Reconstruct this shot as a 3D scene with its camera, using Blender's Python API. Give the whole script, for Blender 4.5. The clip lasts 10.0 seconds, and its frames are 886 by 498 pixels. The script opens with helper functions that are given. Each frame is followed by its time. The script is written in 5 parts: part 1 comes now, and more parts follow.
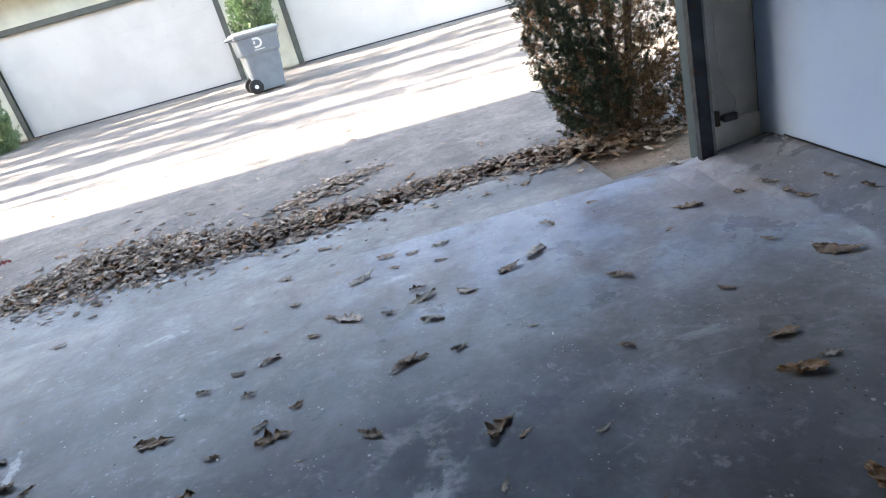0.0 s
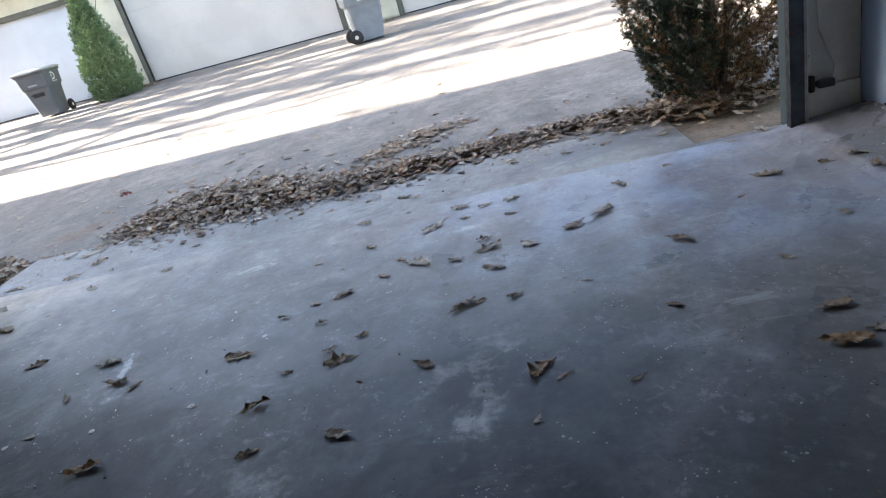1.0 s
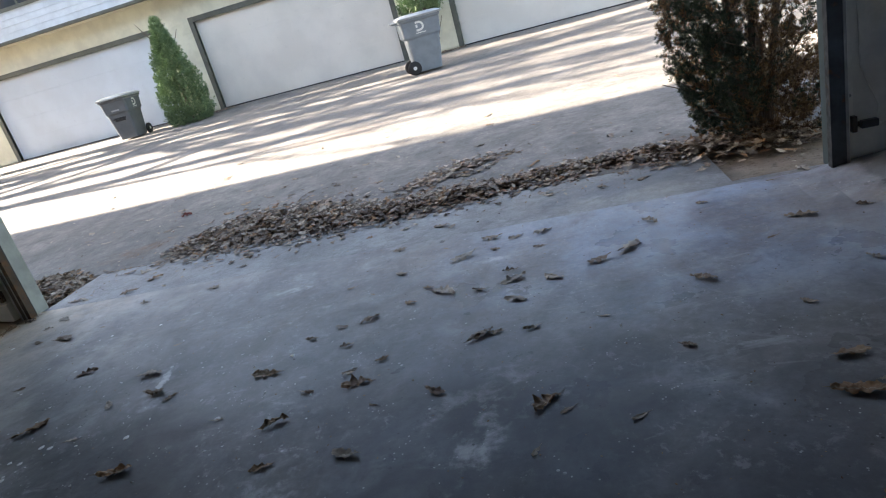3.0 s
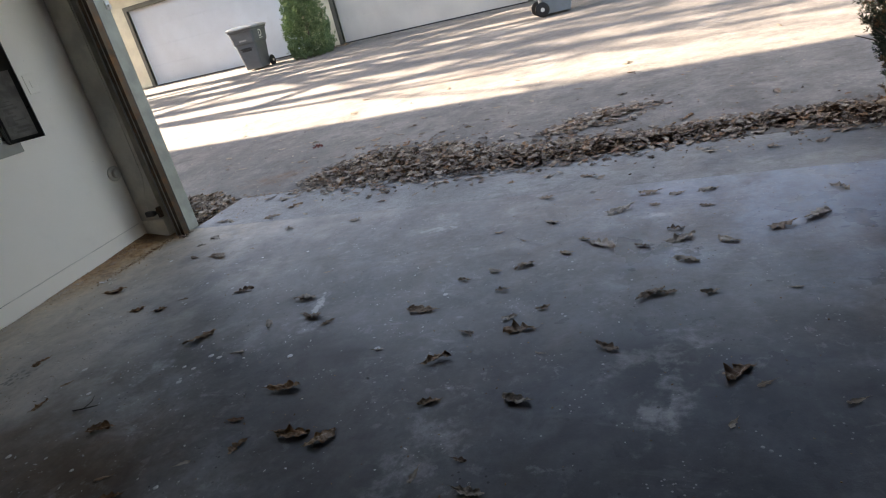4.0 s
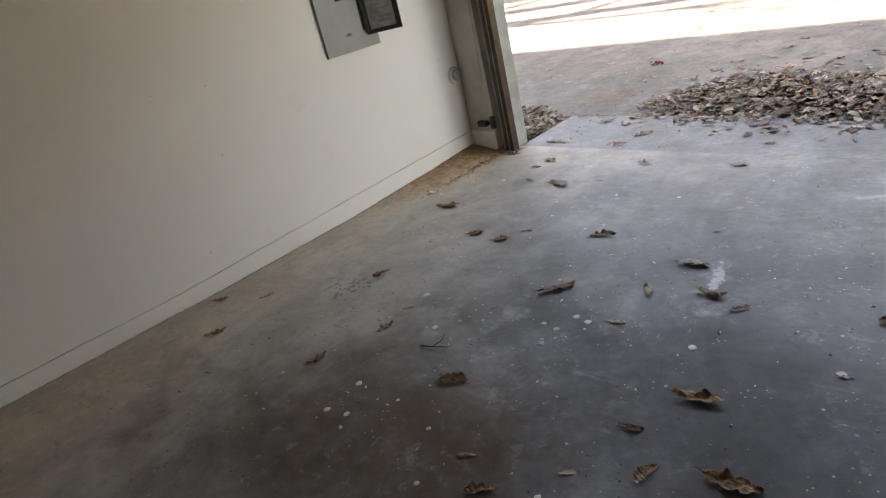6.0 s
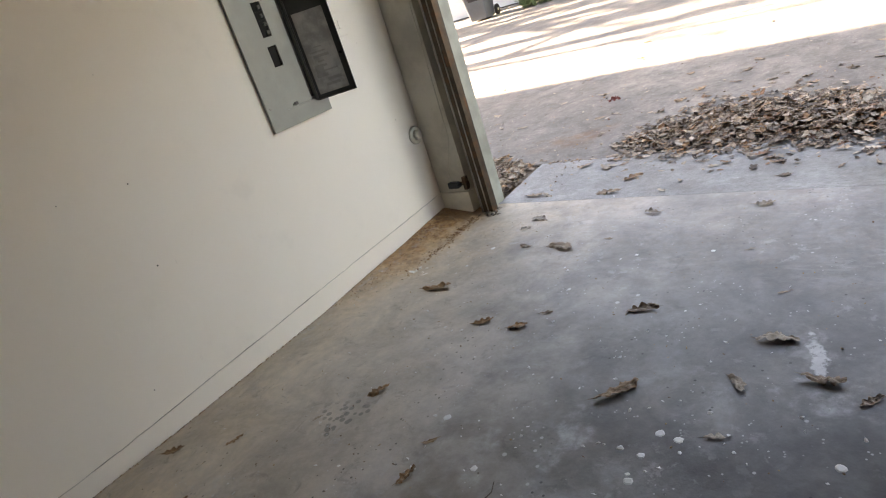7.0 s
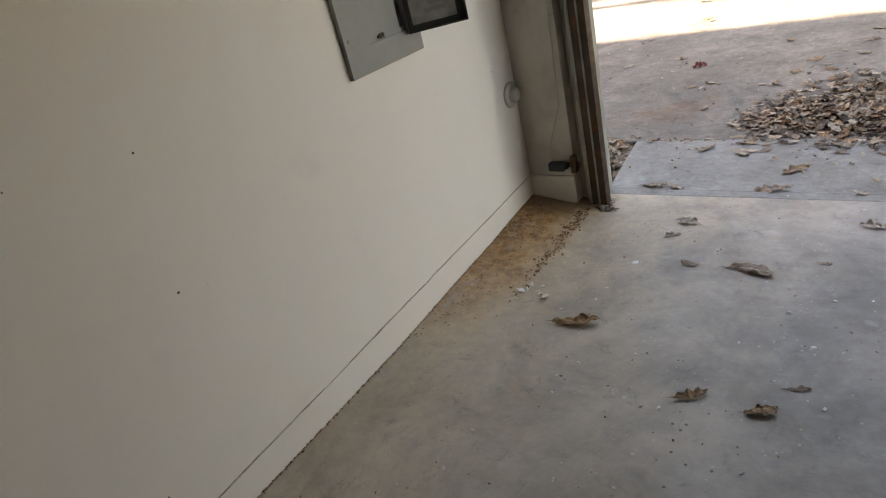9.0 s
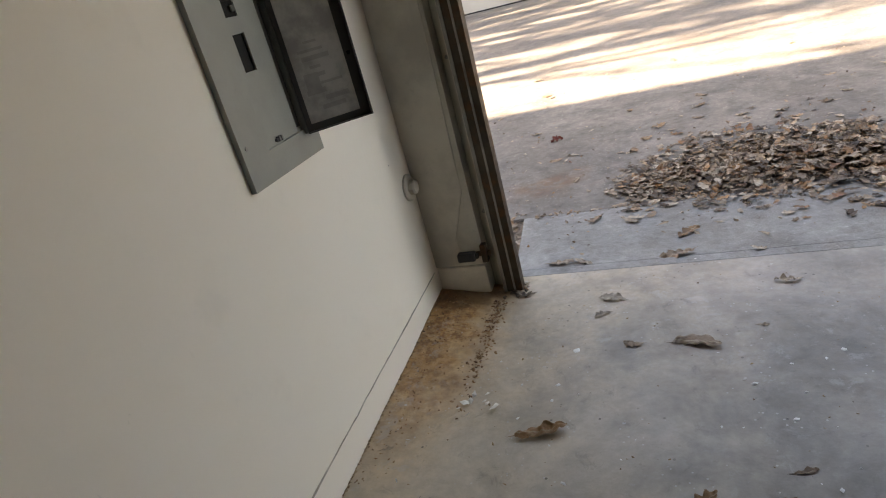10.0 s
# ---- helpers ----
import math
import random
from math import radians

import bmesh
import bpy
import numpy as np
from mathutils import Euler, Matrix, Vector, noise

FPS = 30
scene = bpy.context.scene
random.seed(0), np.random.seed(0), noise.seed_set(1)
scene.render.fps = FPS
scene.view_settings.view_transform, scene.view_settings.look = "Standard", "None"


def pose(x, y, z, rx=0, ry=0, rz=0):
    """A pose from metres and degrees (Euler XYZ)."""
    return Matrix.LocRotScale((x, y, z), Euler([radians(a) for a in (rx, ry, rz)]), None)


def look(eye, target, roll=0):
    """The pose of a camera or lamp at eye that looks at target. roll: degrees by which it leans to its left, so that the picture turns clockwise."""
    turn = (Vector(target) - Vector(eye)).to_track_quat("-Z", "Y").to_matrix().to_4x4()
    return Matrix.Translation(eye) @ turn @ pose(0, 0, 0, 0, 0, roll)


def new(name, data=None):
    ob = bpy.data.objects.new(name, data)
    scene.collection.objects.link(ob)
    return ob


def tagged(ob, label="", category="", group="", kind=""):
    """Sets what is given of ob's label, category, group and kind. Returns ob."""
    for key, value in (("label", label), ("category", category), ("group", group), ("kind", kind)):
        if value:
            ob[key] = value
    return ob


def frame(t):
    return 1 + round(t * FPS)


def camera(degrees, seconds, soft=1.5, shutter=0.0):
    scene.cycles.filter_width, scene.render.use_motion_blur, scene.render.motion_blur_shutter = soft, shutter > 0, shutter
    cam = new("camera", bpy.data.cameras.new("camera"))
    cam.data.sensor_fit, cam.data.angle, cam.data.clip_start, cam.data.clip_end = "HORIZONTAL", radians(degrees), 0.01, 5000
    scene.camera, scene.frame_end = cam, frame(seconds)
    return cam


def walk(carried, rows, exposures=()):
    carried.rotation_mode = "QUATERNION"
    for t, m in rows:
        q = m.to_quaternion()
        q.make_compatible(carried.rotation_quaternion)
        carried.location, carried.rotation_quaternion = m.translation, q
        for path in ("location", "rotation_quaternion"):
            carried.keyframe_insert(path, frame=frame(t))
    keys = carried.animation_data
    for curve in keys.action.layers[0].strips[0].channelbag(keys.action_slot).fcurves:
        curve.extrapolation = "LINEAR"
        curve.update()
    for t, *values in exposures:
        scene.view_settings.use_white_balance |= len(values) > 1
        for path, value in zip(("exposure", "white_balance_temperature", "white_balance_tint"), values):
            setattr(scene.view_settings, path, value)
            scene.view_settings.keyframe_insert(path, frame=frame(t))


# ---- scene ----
cam = camera(70.9, 10.0, soft=1.1)
PATH = [
    (0, (0.202, 0.189, 1.145), (0.187, 2.041, 0.391), -15.7),
    (0.5, (0.174, 0.084, 1.136), (-0.136, 1.819, 0.191), -15.1),
    (1, (0.3, 0.054, 1.146), (-0.026, 1.856, 0.342), -15.7),
    (1.5, (0.524, 0.002, 1.135), (0.475, 1.837, 0.342), -14.3),
    (2, (0.554, -0.017, 1.133), (0.586, 1.824, 0.353), -16.0),
    (2.5, (0.5, -0.01, 1.144), (0.267, 1.849, 0.443), -16.0),
    (2.7, (0.482, 0.001, 1.148), (0.128, 1.849, 0.47), -16.1),
    (3.8, (0.243, 0.028, 1.148), (-0.476, 1.731, 0.383), -13.7),
    (4, (0.153, 0.006, 1.178), (-0.63, 1.681, 0.416), -14.1),
    (4.5, (-0.009, 0.018, 1.167), (-1.064, 1.54, 0.411), -13.6),
    (5, (-0.224, 0.108, 1.212), (-1.574, 1.459, 0.618), -15.2),
    (5.5, (-0.43, 0.209, 1.176), (-1.869, 1.389, 0.442), -15.2),
    (5.7, (-0.506, 0.224, 1.15), (-1.95, 1.36, 0.361), -14.9),
    (6.8, (-1.098, 0.407, 1.194), (-2.37, 1.741, 0.418), -15.5),
    (7, (-1.19, 0.483, 1.188), (-2.468, 1.837, 0.459), -18.6),
    (7.5, (-1.377, 0.584, 1.164), (-2.487, 2.011, 0.311), -13.5),
    (8, (-1.679, 0.608, 1.186), (-2.65, 2.122, 0.312), -12.5),
    (8.5, (-1.962, 0.741, 1.14), (-3.045, 2.183, 0.276), -14.2),
    (9, (-2.262, 0.838, 1.163), (-3.405, 2.222, 0.281), -14.4),
    (9.5, (-2.459, 0.835, 1.179), (-3.272, 2.415, 0.261), -15.4),
    (10, (-2.604, 0.977, 1.197), (-3.317, 2.68, 0.427), -15.4),
]
walk(cam, [(t, look(eye, target, roll)) for t, eye, target, roll in PATH],
     exposures=[(0.0, 4.24, 7300, 13), (1.0, 4.02, 7300, 13), (2.0, 3.70, 7200, 12), (2.5, 3.58, 7150, 12), (4.0, 3.27, 8000, 16), (4.5, 3.42, 8600, 18), (5.0, 3.70, 9000, 19), (5.5, 3.95, 9300, 20), (7.0, 4.34, 9450, 20), (7.5, 4.07, 9600, 20), (8.0, 3.94, 9700, 20), (9.0, 3.89, 9900, 20), (10.0, 3.81, 9750, 20)])

# ---- world, sun ----
SUN_EL, SUN_AZ = 28.0, 1.5          # height above the horizon; turn of the light's way from +x towards +y
world = bpy.data.worlds.new("sky")
scene.world = world
world.use_nodes = True
wn = world.node_tree.nodes
sky = wn.new("ShaderNodeTexSky")
sky.sky_type = "NISHITA"
sky.sun_disc = False
sky.sun_elevation, sky.sun_rotation = radians(SUN_EL), radians(270 - SUN_AZ)
sky.air_density, sky.dust_density, sky.ozone_density = 1.0, 1.2, 1.0
wn["Background"].inputs["Strength"].default_value = 0.098
world.node_tree.links.new(sky.outputs[0], wn["Background"].inputs["Color"])
way = Vector((math.cos(radians(SUN_EL)) * math.cos(radians(SUN_AZ)), math.cos(radians(SUN_EL)) * math.sin(radians(SUN_AZ)), -math.sin(radians(SUN_EL))))
sun = new("sun", bpy.data.lights.new("sun", "SUN"))
sun.data.energy, sun.data.angle, sun.data.color = 4.0, radians(0.7), (1.0, 0.955, 0.89)
sun.matrix_world = look((-30, -2, 30), Vector((-30, -2, 30)) + way)


# ---- materials ----
class Mat:
    """A node material with short ways to add textures."""

    def __init__(self, name, rough=0.7, metal=0.0, spec=0.5):
        self.m = bpy.data.materials.new(name)
        self.m.use_nodes = True
        self.nt = self.m.node_tree
        self.b = self.nt.nodes["Principled BSDF"]
        self.b.inputs["Roughness"].default_value = rough
        self.b.inputs["Metallic"].default_value = metal
        self.b.inputs["Specular IOR Level"].default_value = spec
        self.tc = self.nt.nodes.new("ShaderNodeTexCoord").outputs["Object"]

    def link(self, a, b):
        self.nt.links.new(a, b)

    def scaled(self, sx, sy, sz, rz=0.0, src=None):
        n = self.nt.nodes.new("ShaderNodeMapping")
        n.inputs["Scale"].default_value = (sx, sy, sz)
        n.inputs["Rotation"].default_value = (0, 0, radians(rz))
        self.link(src or self.tc, n.inputs["Vector"])
        return n.outputs[0]

    def noise(self, scale, detail=4.0, rough=0.6, dist=0.0, src=None):
        n = self.nt.nodes.new("ShaderNodeTexNoise")
        n.inputs["Scale"].default_value, n.inputs["Detail"].default_value = scale, detail
        n.inputs["Roughness"].default_value, n.inputs["Distortion"].default_value = rough, dist
        self.link(src or self.tc, n.inputs["Vector"])
        return n.outputs[0]

    def cells(self, scale, src=None, feature="F1"):
        n = self.nt.nodes.new("ShaderNodeTexVoronoi")
        n.feature = feature
        n.inputs["Scale"].default_value = scale
        self.link(src or self.tc, n.inputs["Vector"])
        return n.outputs["Distance"]

    def band(self, v, a, b, lo=0.0, hi=1.0):
        n = self.nt.nodes.new("ShaderNodeMapRange")
        n.interpolation_type = "SMOOTHSTEP"
        self.link(v, n.inputs[0])
        for i, x in enumerate((a, b, lo, hi)):
            n.inputs[i + 1].default_value = x
        return n.outputs[0]

    def calc(self, op, a, b):
        n = self.nt.nodes.new("ShaderNodeMath")
        n.operation = op
        for i, v in enumerate((a, b)):
            if isinstance(v, (int, float)):
                n.inputs[i].default_value = v
            else:
                self.link(v, n.inputs[i])
        return n.outputs[0]

    def mix(self, f, a, b, kind="MIX"):
        n = self.nt.nodes.new("ShaderNodeMix")
        n.data_type, n.blend_type = "RGBA", kind
        for i, v in ((0, f), (6, a), (7, b)):
            if isinstance(v, (int, float)):
                n.inputs[i].default_value = v
            elif isinstance(v, tuple):
                n.inputs[i].default_value = (*v, 1)
            else:
                self.link(v, n.inputs[i])
        return n.outputs[2]

    def ramp(self, v, *stops):
        n = self.nt.nodes.new("ShaderNodeValToRGB")
        e = n.color_ramp.elements
        while len(e) < len(stops):
            e.new(0.5)
        for i, (p, c) in enumerate(stops):
            e[i].position, e[i].color = p, (*c, 1)
        self.link(v, n.inputs[0])
        return n.outputs[0]

    def chance(self):
        return self.nt.nodes.new("ShaderNodeObjectInfo").outputs["Random"]

    def island(self):
        return self.nt.nodes.new("ShaderNodeNewGeometry").outputs["Random Per Island"]

    def spot(self, x, y, rx, ry, ragged=0.5, scale=6.0, turn=0.0, soft=0.0):
        """1 inside an uneven spot of the floor round (x, y), 0 outside."""
        n = self.nt.nodes.new("ShaderNodeMapping")
        n.vector_type = "TEXTURE"
        n.inputs["Location"].default_value = (x, y, 0)
        n.inputs["Rotation"].default_value = (0, 0, radians(turn))
        n.inputs["Scale"].default_value = (rx, ry, 1000)
        self.link(self.tc, n.inputs["Vector"])
        l = self.nt.nodes.new("ShaderNodeVectorMath")
        l.operation = "LENGTH"
        self.link(n.outputs[0], l.inputs[0])
        r = self.calc("ADD", l.outputs["Value"], self.band(self.noise(scale, 5), 0.2, 0.8, -ragged, ragged))
        return self.band(r, 0.55 - soft, 1.1 + 0.5 * soft, 1.0, 0.0)

    def axis(self, i):
        n = self.nt.nodes.new("ShaderNodeSeparateXYZ")
        self.link(self.tc, n.inputs[0])
        return n.outputs[i]

    def color(self, c):
        if isinstance(c, tuple):
            self.b.inputs["Base Color"].default_value = (*c, 1)
        else:
            self.link(c, self.b.inputs["Base Color"])
        return self

    def rough(self, v):
        self.link(v, self.b.inputs["Roughness"])
        return self

    def bump(self, v, strength=0.3, depth=0.01):
        n = self.nt.nodes.new("ShaderNodeBump")
        n.inputs["Strength"].default_value, n.inputs["Distance"].default_value = strength, depth
        self.link(v, n.inputs["Height"])
        self.link(n.outputs[0], self.b.inputs["Normal"])
        return self


def painted(name, c, rough=0.6, wear=0.12, scale=3.0, spec=0.4):
    """Paint with faint clouding and a fine roller grain."""
    m = Mat(name, rough, spec=spec)
    dark = tuple(v * (1 - wear) for v in c)
    light = tuple(min(1, v * (1 + wear * 0.4)) for v in c)
    col = m.mix(m.band(m.noise(scale, 6), 0.35, 0.65), dark, light)
    col = m.mix(m.band(m.noise(scale * 14, 3), 0.62, 0.75, 0, 0.35), col, tuple(v * 0.75 for v in c))
    return m.color(col).bump(m.noise(scale * 60, 3), 0.12, 0.003).m


def metal(name, c, rough=0.4, rust=0.0):
    m = Mat(name, rough, 0.9)
    col = m.mix(m.band(m.noise(7, 5), 0.35, 0.7), c, tuple(v * 0.65 for v in c))
    if rust:
        col = m.mix(m.band(m.noise(14, 6), 0.62 - rust * 0.3, 0.7), col, (0.12, 0.065, 0.035))
    m.rough(m.band(m.noise(20, 4), 0.3, 0.7, rough * 0.8, min(1, rough * 1.5)))
    return m.color(col).bump(m.noise(90, 3), 0.08, 0.002).m


def garage_concrete():
    m = Mat("worn garage concrete", 0.5, spec=0.27)
    big, mid, fine = m.noise(0.9, 5, 0.6, 0.6), m.noise(4.5, 6, 0.65, 0.4), m.noise(42, 6, 0.7)
    col = m.mix(m.band(big, 0.32, 0.68), (0.25, 0.247, 0.243), (0.38, 0.375, 0.368))
    col = m.mix(m.band(mid, 0.5, 0.75, 0, 0.55), col, (0.46, 0.455, 0.445))
    col = m.mix(m.band(mid, 0.25, 0.45, 0.5, 0), col, (0.17, 0.167, 0.165))
    col = m.mix(m.band(fine, 0.35, 0.7, 0, 0.35), col, (0.16, 0.157, 0.152))
    # room light put into the colour: dark bay, warm left, sky-blue near the door
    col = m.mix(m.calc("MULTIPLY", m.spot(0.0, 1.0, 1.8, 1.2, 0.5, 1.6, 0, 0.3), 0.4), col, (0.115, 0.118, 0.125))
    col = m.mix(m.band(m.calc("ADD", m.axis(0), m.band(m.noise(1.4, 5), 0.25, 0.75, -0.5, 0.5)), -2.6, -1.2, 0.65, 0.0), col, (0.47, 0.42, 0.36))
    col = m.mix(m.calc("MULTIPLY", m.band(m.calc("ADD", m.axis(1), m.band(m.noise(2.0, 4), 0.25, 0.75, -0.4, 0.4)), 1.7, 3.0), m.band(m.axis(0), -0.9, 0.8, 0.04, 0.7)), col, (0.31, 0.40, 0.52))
    mottle = m.calc("MULTIPLY", m.spot(-1.15, 1.85, 1.6, 1.15, 0.6, 2.2, 0, 0.4), m.band(m.noise(5.5, 6, 0.7, 0.6), 0.38, 0.58, 0.1, 0.45))
    col = m.mix(mottle, col, (0.135, 0.123, 0.112))
    cloud = m.band(m.noise(1.7, 7, 0.68, 0.9), 0.42, 0.60)
    col = m.mix(m.calc("MULTIPLY", cloud, m.band(m.axis(0), -2.7, -1.2, 0.05, 0.45)), col, (0.185, 0.158, 0.132))
    col = m.mix(m.band(m.noise(2.9, 7, 0.7, 1.2), 0.54, 0.68, 0, 0.4), col, (0.40, 0.395, 0.385))
    col = m.mix(m.band(m.noise(6.5, 7, 0.72, 0.7), 0.30, 0.50, 0.3, 0), col, (0.13, 0.122, 0.115))
    sweep = m.band(m.noise(5.0, 6, 0.66, 1.6, m.scaled(0.55, 2.6, 1, 55)), 0.56, 0.66)
    sweep = m.calc("MULTIPLY", sweep, m.band(m.noise(1.3, 3), 0.45, 0.62))
    col = m.mix(m.calc("MULTIPLY", sweep, 0.45), col, (0.50, 0.485, 0.46))
    # worn tan dust along the wall of the panel, rusty grit in the corner
    x, y = m.axis(0), m.axis(1)
    wob = m.band(m.noise(3.5, 5), 0.25, 0.75, -0.14, 0.14)
    xw = m.calc("ADD", x, wob)
    tan = m.mix(m.band(m.noise(9, 5), 0.35, 0.65), (0.62, 0.50, 0.36), (0.55, 0.455, 0.345))
    col = m.mix(m.band(xw, -3.32, -2.2, 0.92, 0.0), col, tan)
    strip = m.calc("MULTIPLY", m.band(m.calc("ADD", x, m.band(m.noise(12, 5), 0.2, 0.8, -0.05, 0.05)), -3.40, -3.18, 1, 0), m.band(y, 1.9, 2.8, 0.0, 0.9))
    col = m.mix(strip, col, m.mix(m.band(m.noise(7, 5), 0.35, 0.65), (0.50, 0.28, 0.12), (0.62, 0.41, 0.22)))
    corner = m.calc("MULTIPLY", m.band(m.calc("ADD", x, m.band(m.noise(8, 5), 0.2, 0.8, -0.12, 0.12)), -3.44, -3.27, 1, 0.15), m.band(y, 2.0, 2.8, 0, 1))
    grit = m.mix(m.band(m.noise(38, 5), 0.4, 0.62), (0.24, 0.10, 0.035), (0.43, 0.22, 0.08))
    col = m.mix(m.calc("MULTIPLY", corner, m.band(m.noise(30, 6, 0.7), 0.36, 0.56, 0.3, 0.92)), col, grit)
    col = m.mix(m.calc("MULTIPLY", m.spot(-3.44, 3.08, 0.16, 0.12, 0.4, 9), 0.8), col, (0.16, 0.085, 0.04))
    col = m.mix(m.calc("MULTIPLY", m.spot(1.5, 2.75, 0.45, 0.5, 0.4, 5), 0.35), col, (0.33, 0.28, 0.22))
    # oil and water stains, with grey spots that only darken the floor
    for sx, sy, rx, ry, tint, much in ((-1.95, 1.02, 0.62, 0.36, (0.15, 0.085, 0.04), 0.72), (-2.2, 0.70, 0.7, 0.4, (0.11, 0.072, 0.042), 0.65),
                                       (-1.25, 1.55, 0.55, 0.4, (0.09, 0.086, 0.085), 0.6), (-2.0, 1.55, 0.30, 0.18, (0.11, 0.095, 0.08), 0.5),
                                       (0.15, 1.65, 0.40, 0.30, (0.085, 0.085, 0.09), 0.6), (0.0, 0.9, 0.8, 0.35, (0.10, 0.098, 0.098), 0.5),
                                       (0.9, 1.2, 0.9, 0.5, (0.14, 0.14, 0.145), 0.4), (-1.7, 2.1, 0.55, 0.45, (0.145, 0.14, 0.137), 0.42)):
        col = m.mix(m.calc("MULTIPLY", m.spot(sx, sy, rx, ry, 0.6, 3.2, 0, 0.55), much), col, tint)
    # pale and bay put the uneven indoor light into the colour
    pale = m.calc("MULTIPLY", m.spot(-2.85, 1.6, 0.62, 0.95, 0.5, 2.4, 12, 0.5), m.band(m.noise(3.0, 6, 0.7, 0.6), 0.3, 0.6, 0.4, 1.0))
    col = m.mix(m.calc("MULTIPLY", pale, 0.55), col, (0.56, 0.50, 0.42))
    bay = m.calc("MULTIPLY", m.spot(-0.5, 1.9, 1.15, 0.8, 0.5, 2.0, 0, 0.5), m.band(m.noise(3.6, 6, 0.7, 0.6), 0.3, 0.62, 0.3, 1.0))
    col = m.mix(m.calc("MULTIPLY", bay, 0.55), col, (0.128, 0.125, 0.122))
    blots = m.calc("MULTIPLY", m.spot(-2.81, 1.48, 0.13, 0.11, 0.4, 12), m.band(m.cells(34), 0.30, 0.42, 1, 0))
    col = m.mix(m.calc("MULTIPLY", blots, 0.5), col, (0.075, 0.09, 0.09))
    grey = m.calc("MULTIPLY", m.spot(-1.75, 2.7, 1.35, 0.75, 0.6, 2.6, 0, 0.4), m.band(m.noise(4.2, 7, 0.7, 0.8), 0.32, 0.62, 0.35, 1.0))
    col = m.mix(m.calc("MULTIPLY", grey, 0.6), col, (0.17, 0.165, 0.16))
    # near and the spot after it put the dimmer inner light into the colour
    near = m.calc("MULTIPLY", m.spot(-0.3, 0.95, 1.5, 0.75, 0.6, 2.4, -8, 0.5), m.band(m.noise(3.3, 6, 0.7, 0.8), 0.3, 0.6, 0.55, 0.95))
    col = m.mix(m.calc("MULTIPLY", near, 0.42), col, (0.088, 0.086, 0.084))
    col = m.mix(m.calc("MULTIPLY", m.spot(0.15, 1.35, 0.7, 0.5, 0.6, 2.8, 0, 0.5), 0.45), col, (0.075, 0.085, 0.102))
    edge = m.calc("ADD", m.axis(0), m.band(m.noise(7, 5), 0.2, 0.8, -0.03, 0.03))
    col = m.mix(m.band(edge, 1.615, 1.65, 0.0, 0.75), col, (0.125, 0.13, 0.135))
    # pale scrapes and drips of plaster
    streak = m.band(m.noise(11, 6, 0.66, 0.25), 0.40, 0.68)
    for sx, sy, rx, ry, turn, much in ((-1.18, 2.85, 0.16, 0.035, 8, 0.8), (-0.08, 2.81, 0.12, 0.04, -10, 0.75), (-1.51, 2.12, 0.06, 0.14, 12, 0.4),
                                       (0.0, 1.72, 0.22, 0.08, 40, 0.6), (0.02, 1.47, 0.07, 0.18, -15, 0.7), (-0.65, 1.17, 0.10, 0.22, -20, 0.55),
                                       (-2.02, 1.62, 0.06, 0.16, -8, 0.7), (-2.25, 1.5, 0.05, 0.2, 20, 0.5), (-1.45, 1.9, 0.12, 0.10, 0, 0.5), (1.15, 3.02, 0.2, 0.05, 14, 0.4)):
        col = m.mix(m.calc("MULTIPLY", m.calc("MULTIPLY", m.spot(sx, sy, rx, ry, 0.5, 14, turn), streak), much), col, (0.55, 0.54, 0.52))
    drip = m.calc("MULTIPLY", m.spot(-1.49, 2.09, 0.022, 0.10, 0.7, 22, 14), m.band(m.noise(26, 5, 0.7), 0.36, 0.5))
    col = m.mix(m.calc("MULTIPLY", drip, 0.75), col, (0.68, 0.67, 0.65))
    for scale, size, keep, much in ((9, 0.085, 0.60, 0.8), (21, 0.13, 0.60, 0.75), (46, 0.16, 0.54, 0.6)):
        dots = m.calc("MULTIPLY", m.band(m.cells(scale), size * 0.75, size, 1, 0), m.band(m.noise(2.1 + scale * 0.1, 2), keep, keep + 0.05))
        col = m.mix(m.calc("MULTIPLY", dots, much), col, (0.62, 0.61, 0.58))
    grains = m.calc("MULTIPLY", m.band(m.cells(28), 0.09, 0.13, 1, 0), m.band(m.noise(3.3, 3), 0.5, 0.6))
    col = m.mix(m.calc("MULTIPLY", grains, 0.7), col, (0.05, 0.045, 0.04))
    # fine scuffs
    rub = m.calc("MULTIPLY", m.band(m.noise(17, 6, 0.72, 0.35), 0.54, 0.66), m.band(m.noise(1.7, 3), 0.42, 0.62))
    col = m.mix(m.calc("MULTIPLY", rub, 0.26), col, (0.50, 0.49, 0.47))
    col = m.mix(m.calc("MULTIPLY", m.band(m.noise(13, 6, 0.7, 0.8), 0.30, 0.44, 1, 0), 0.32), col, (0.12, 0.115, 0.11))
    # blotches and grain over all of it
    col = m.mix(1.0, col, m.band(m.noise(3.4, 8, 0.66, 0.5), 0.32, 0.68, 0.80, 1.14), "MULTIPLY")
    col = m.mix(1.0, col, m.band(m.noise(27, 6, 0.7), 0.32, 0.68, 0.93, 1.06), "MULTIPLY")
    crust = m.calc("MULTIPLY", m.band(m.noise(15, 7, 0.7, 0.3), 0.56, 0.64), m.band(m.noise(2.4, 4), 0.45, 0.62))
    col = m.mix(m.calc("MULTIPLY", crust, 0.3), col, (0.52, 0.51, 0.49))
    m.color(col)
    # gloss raised towards the door, so the sky sheen there is set by place
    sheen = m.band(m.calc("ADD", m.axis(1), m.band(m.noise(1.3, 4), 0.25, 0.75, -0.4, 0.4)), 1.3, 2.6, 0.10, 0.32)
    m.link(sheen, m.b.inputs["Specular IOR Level"])
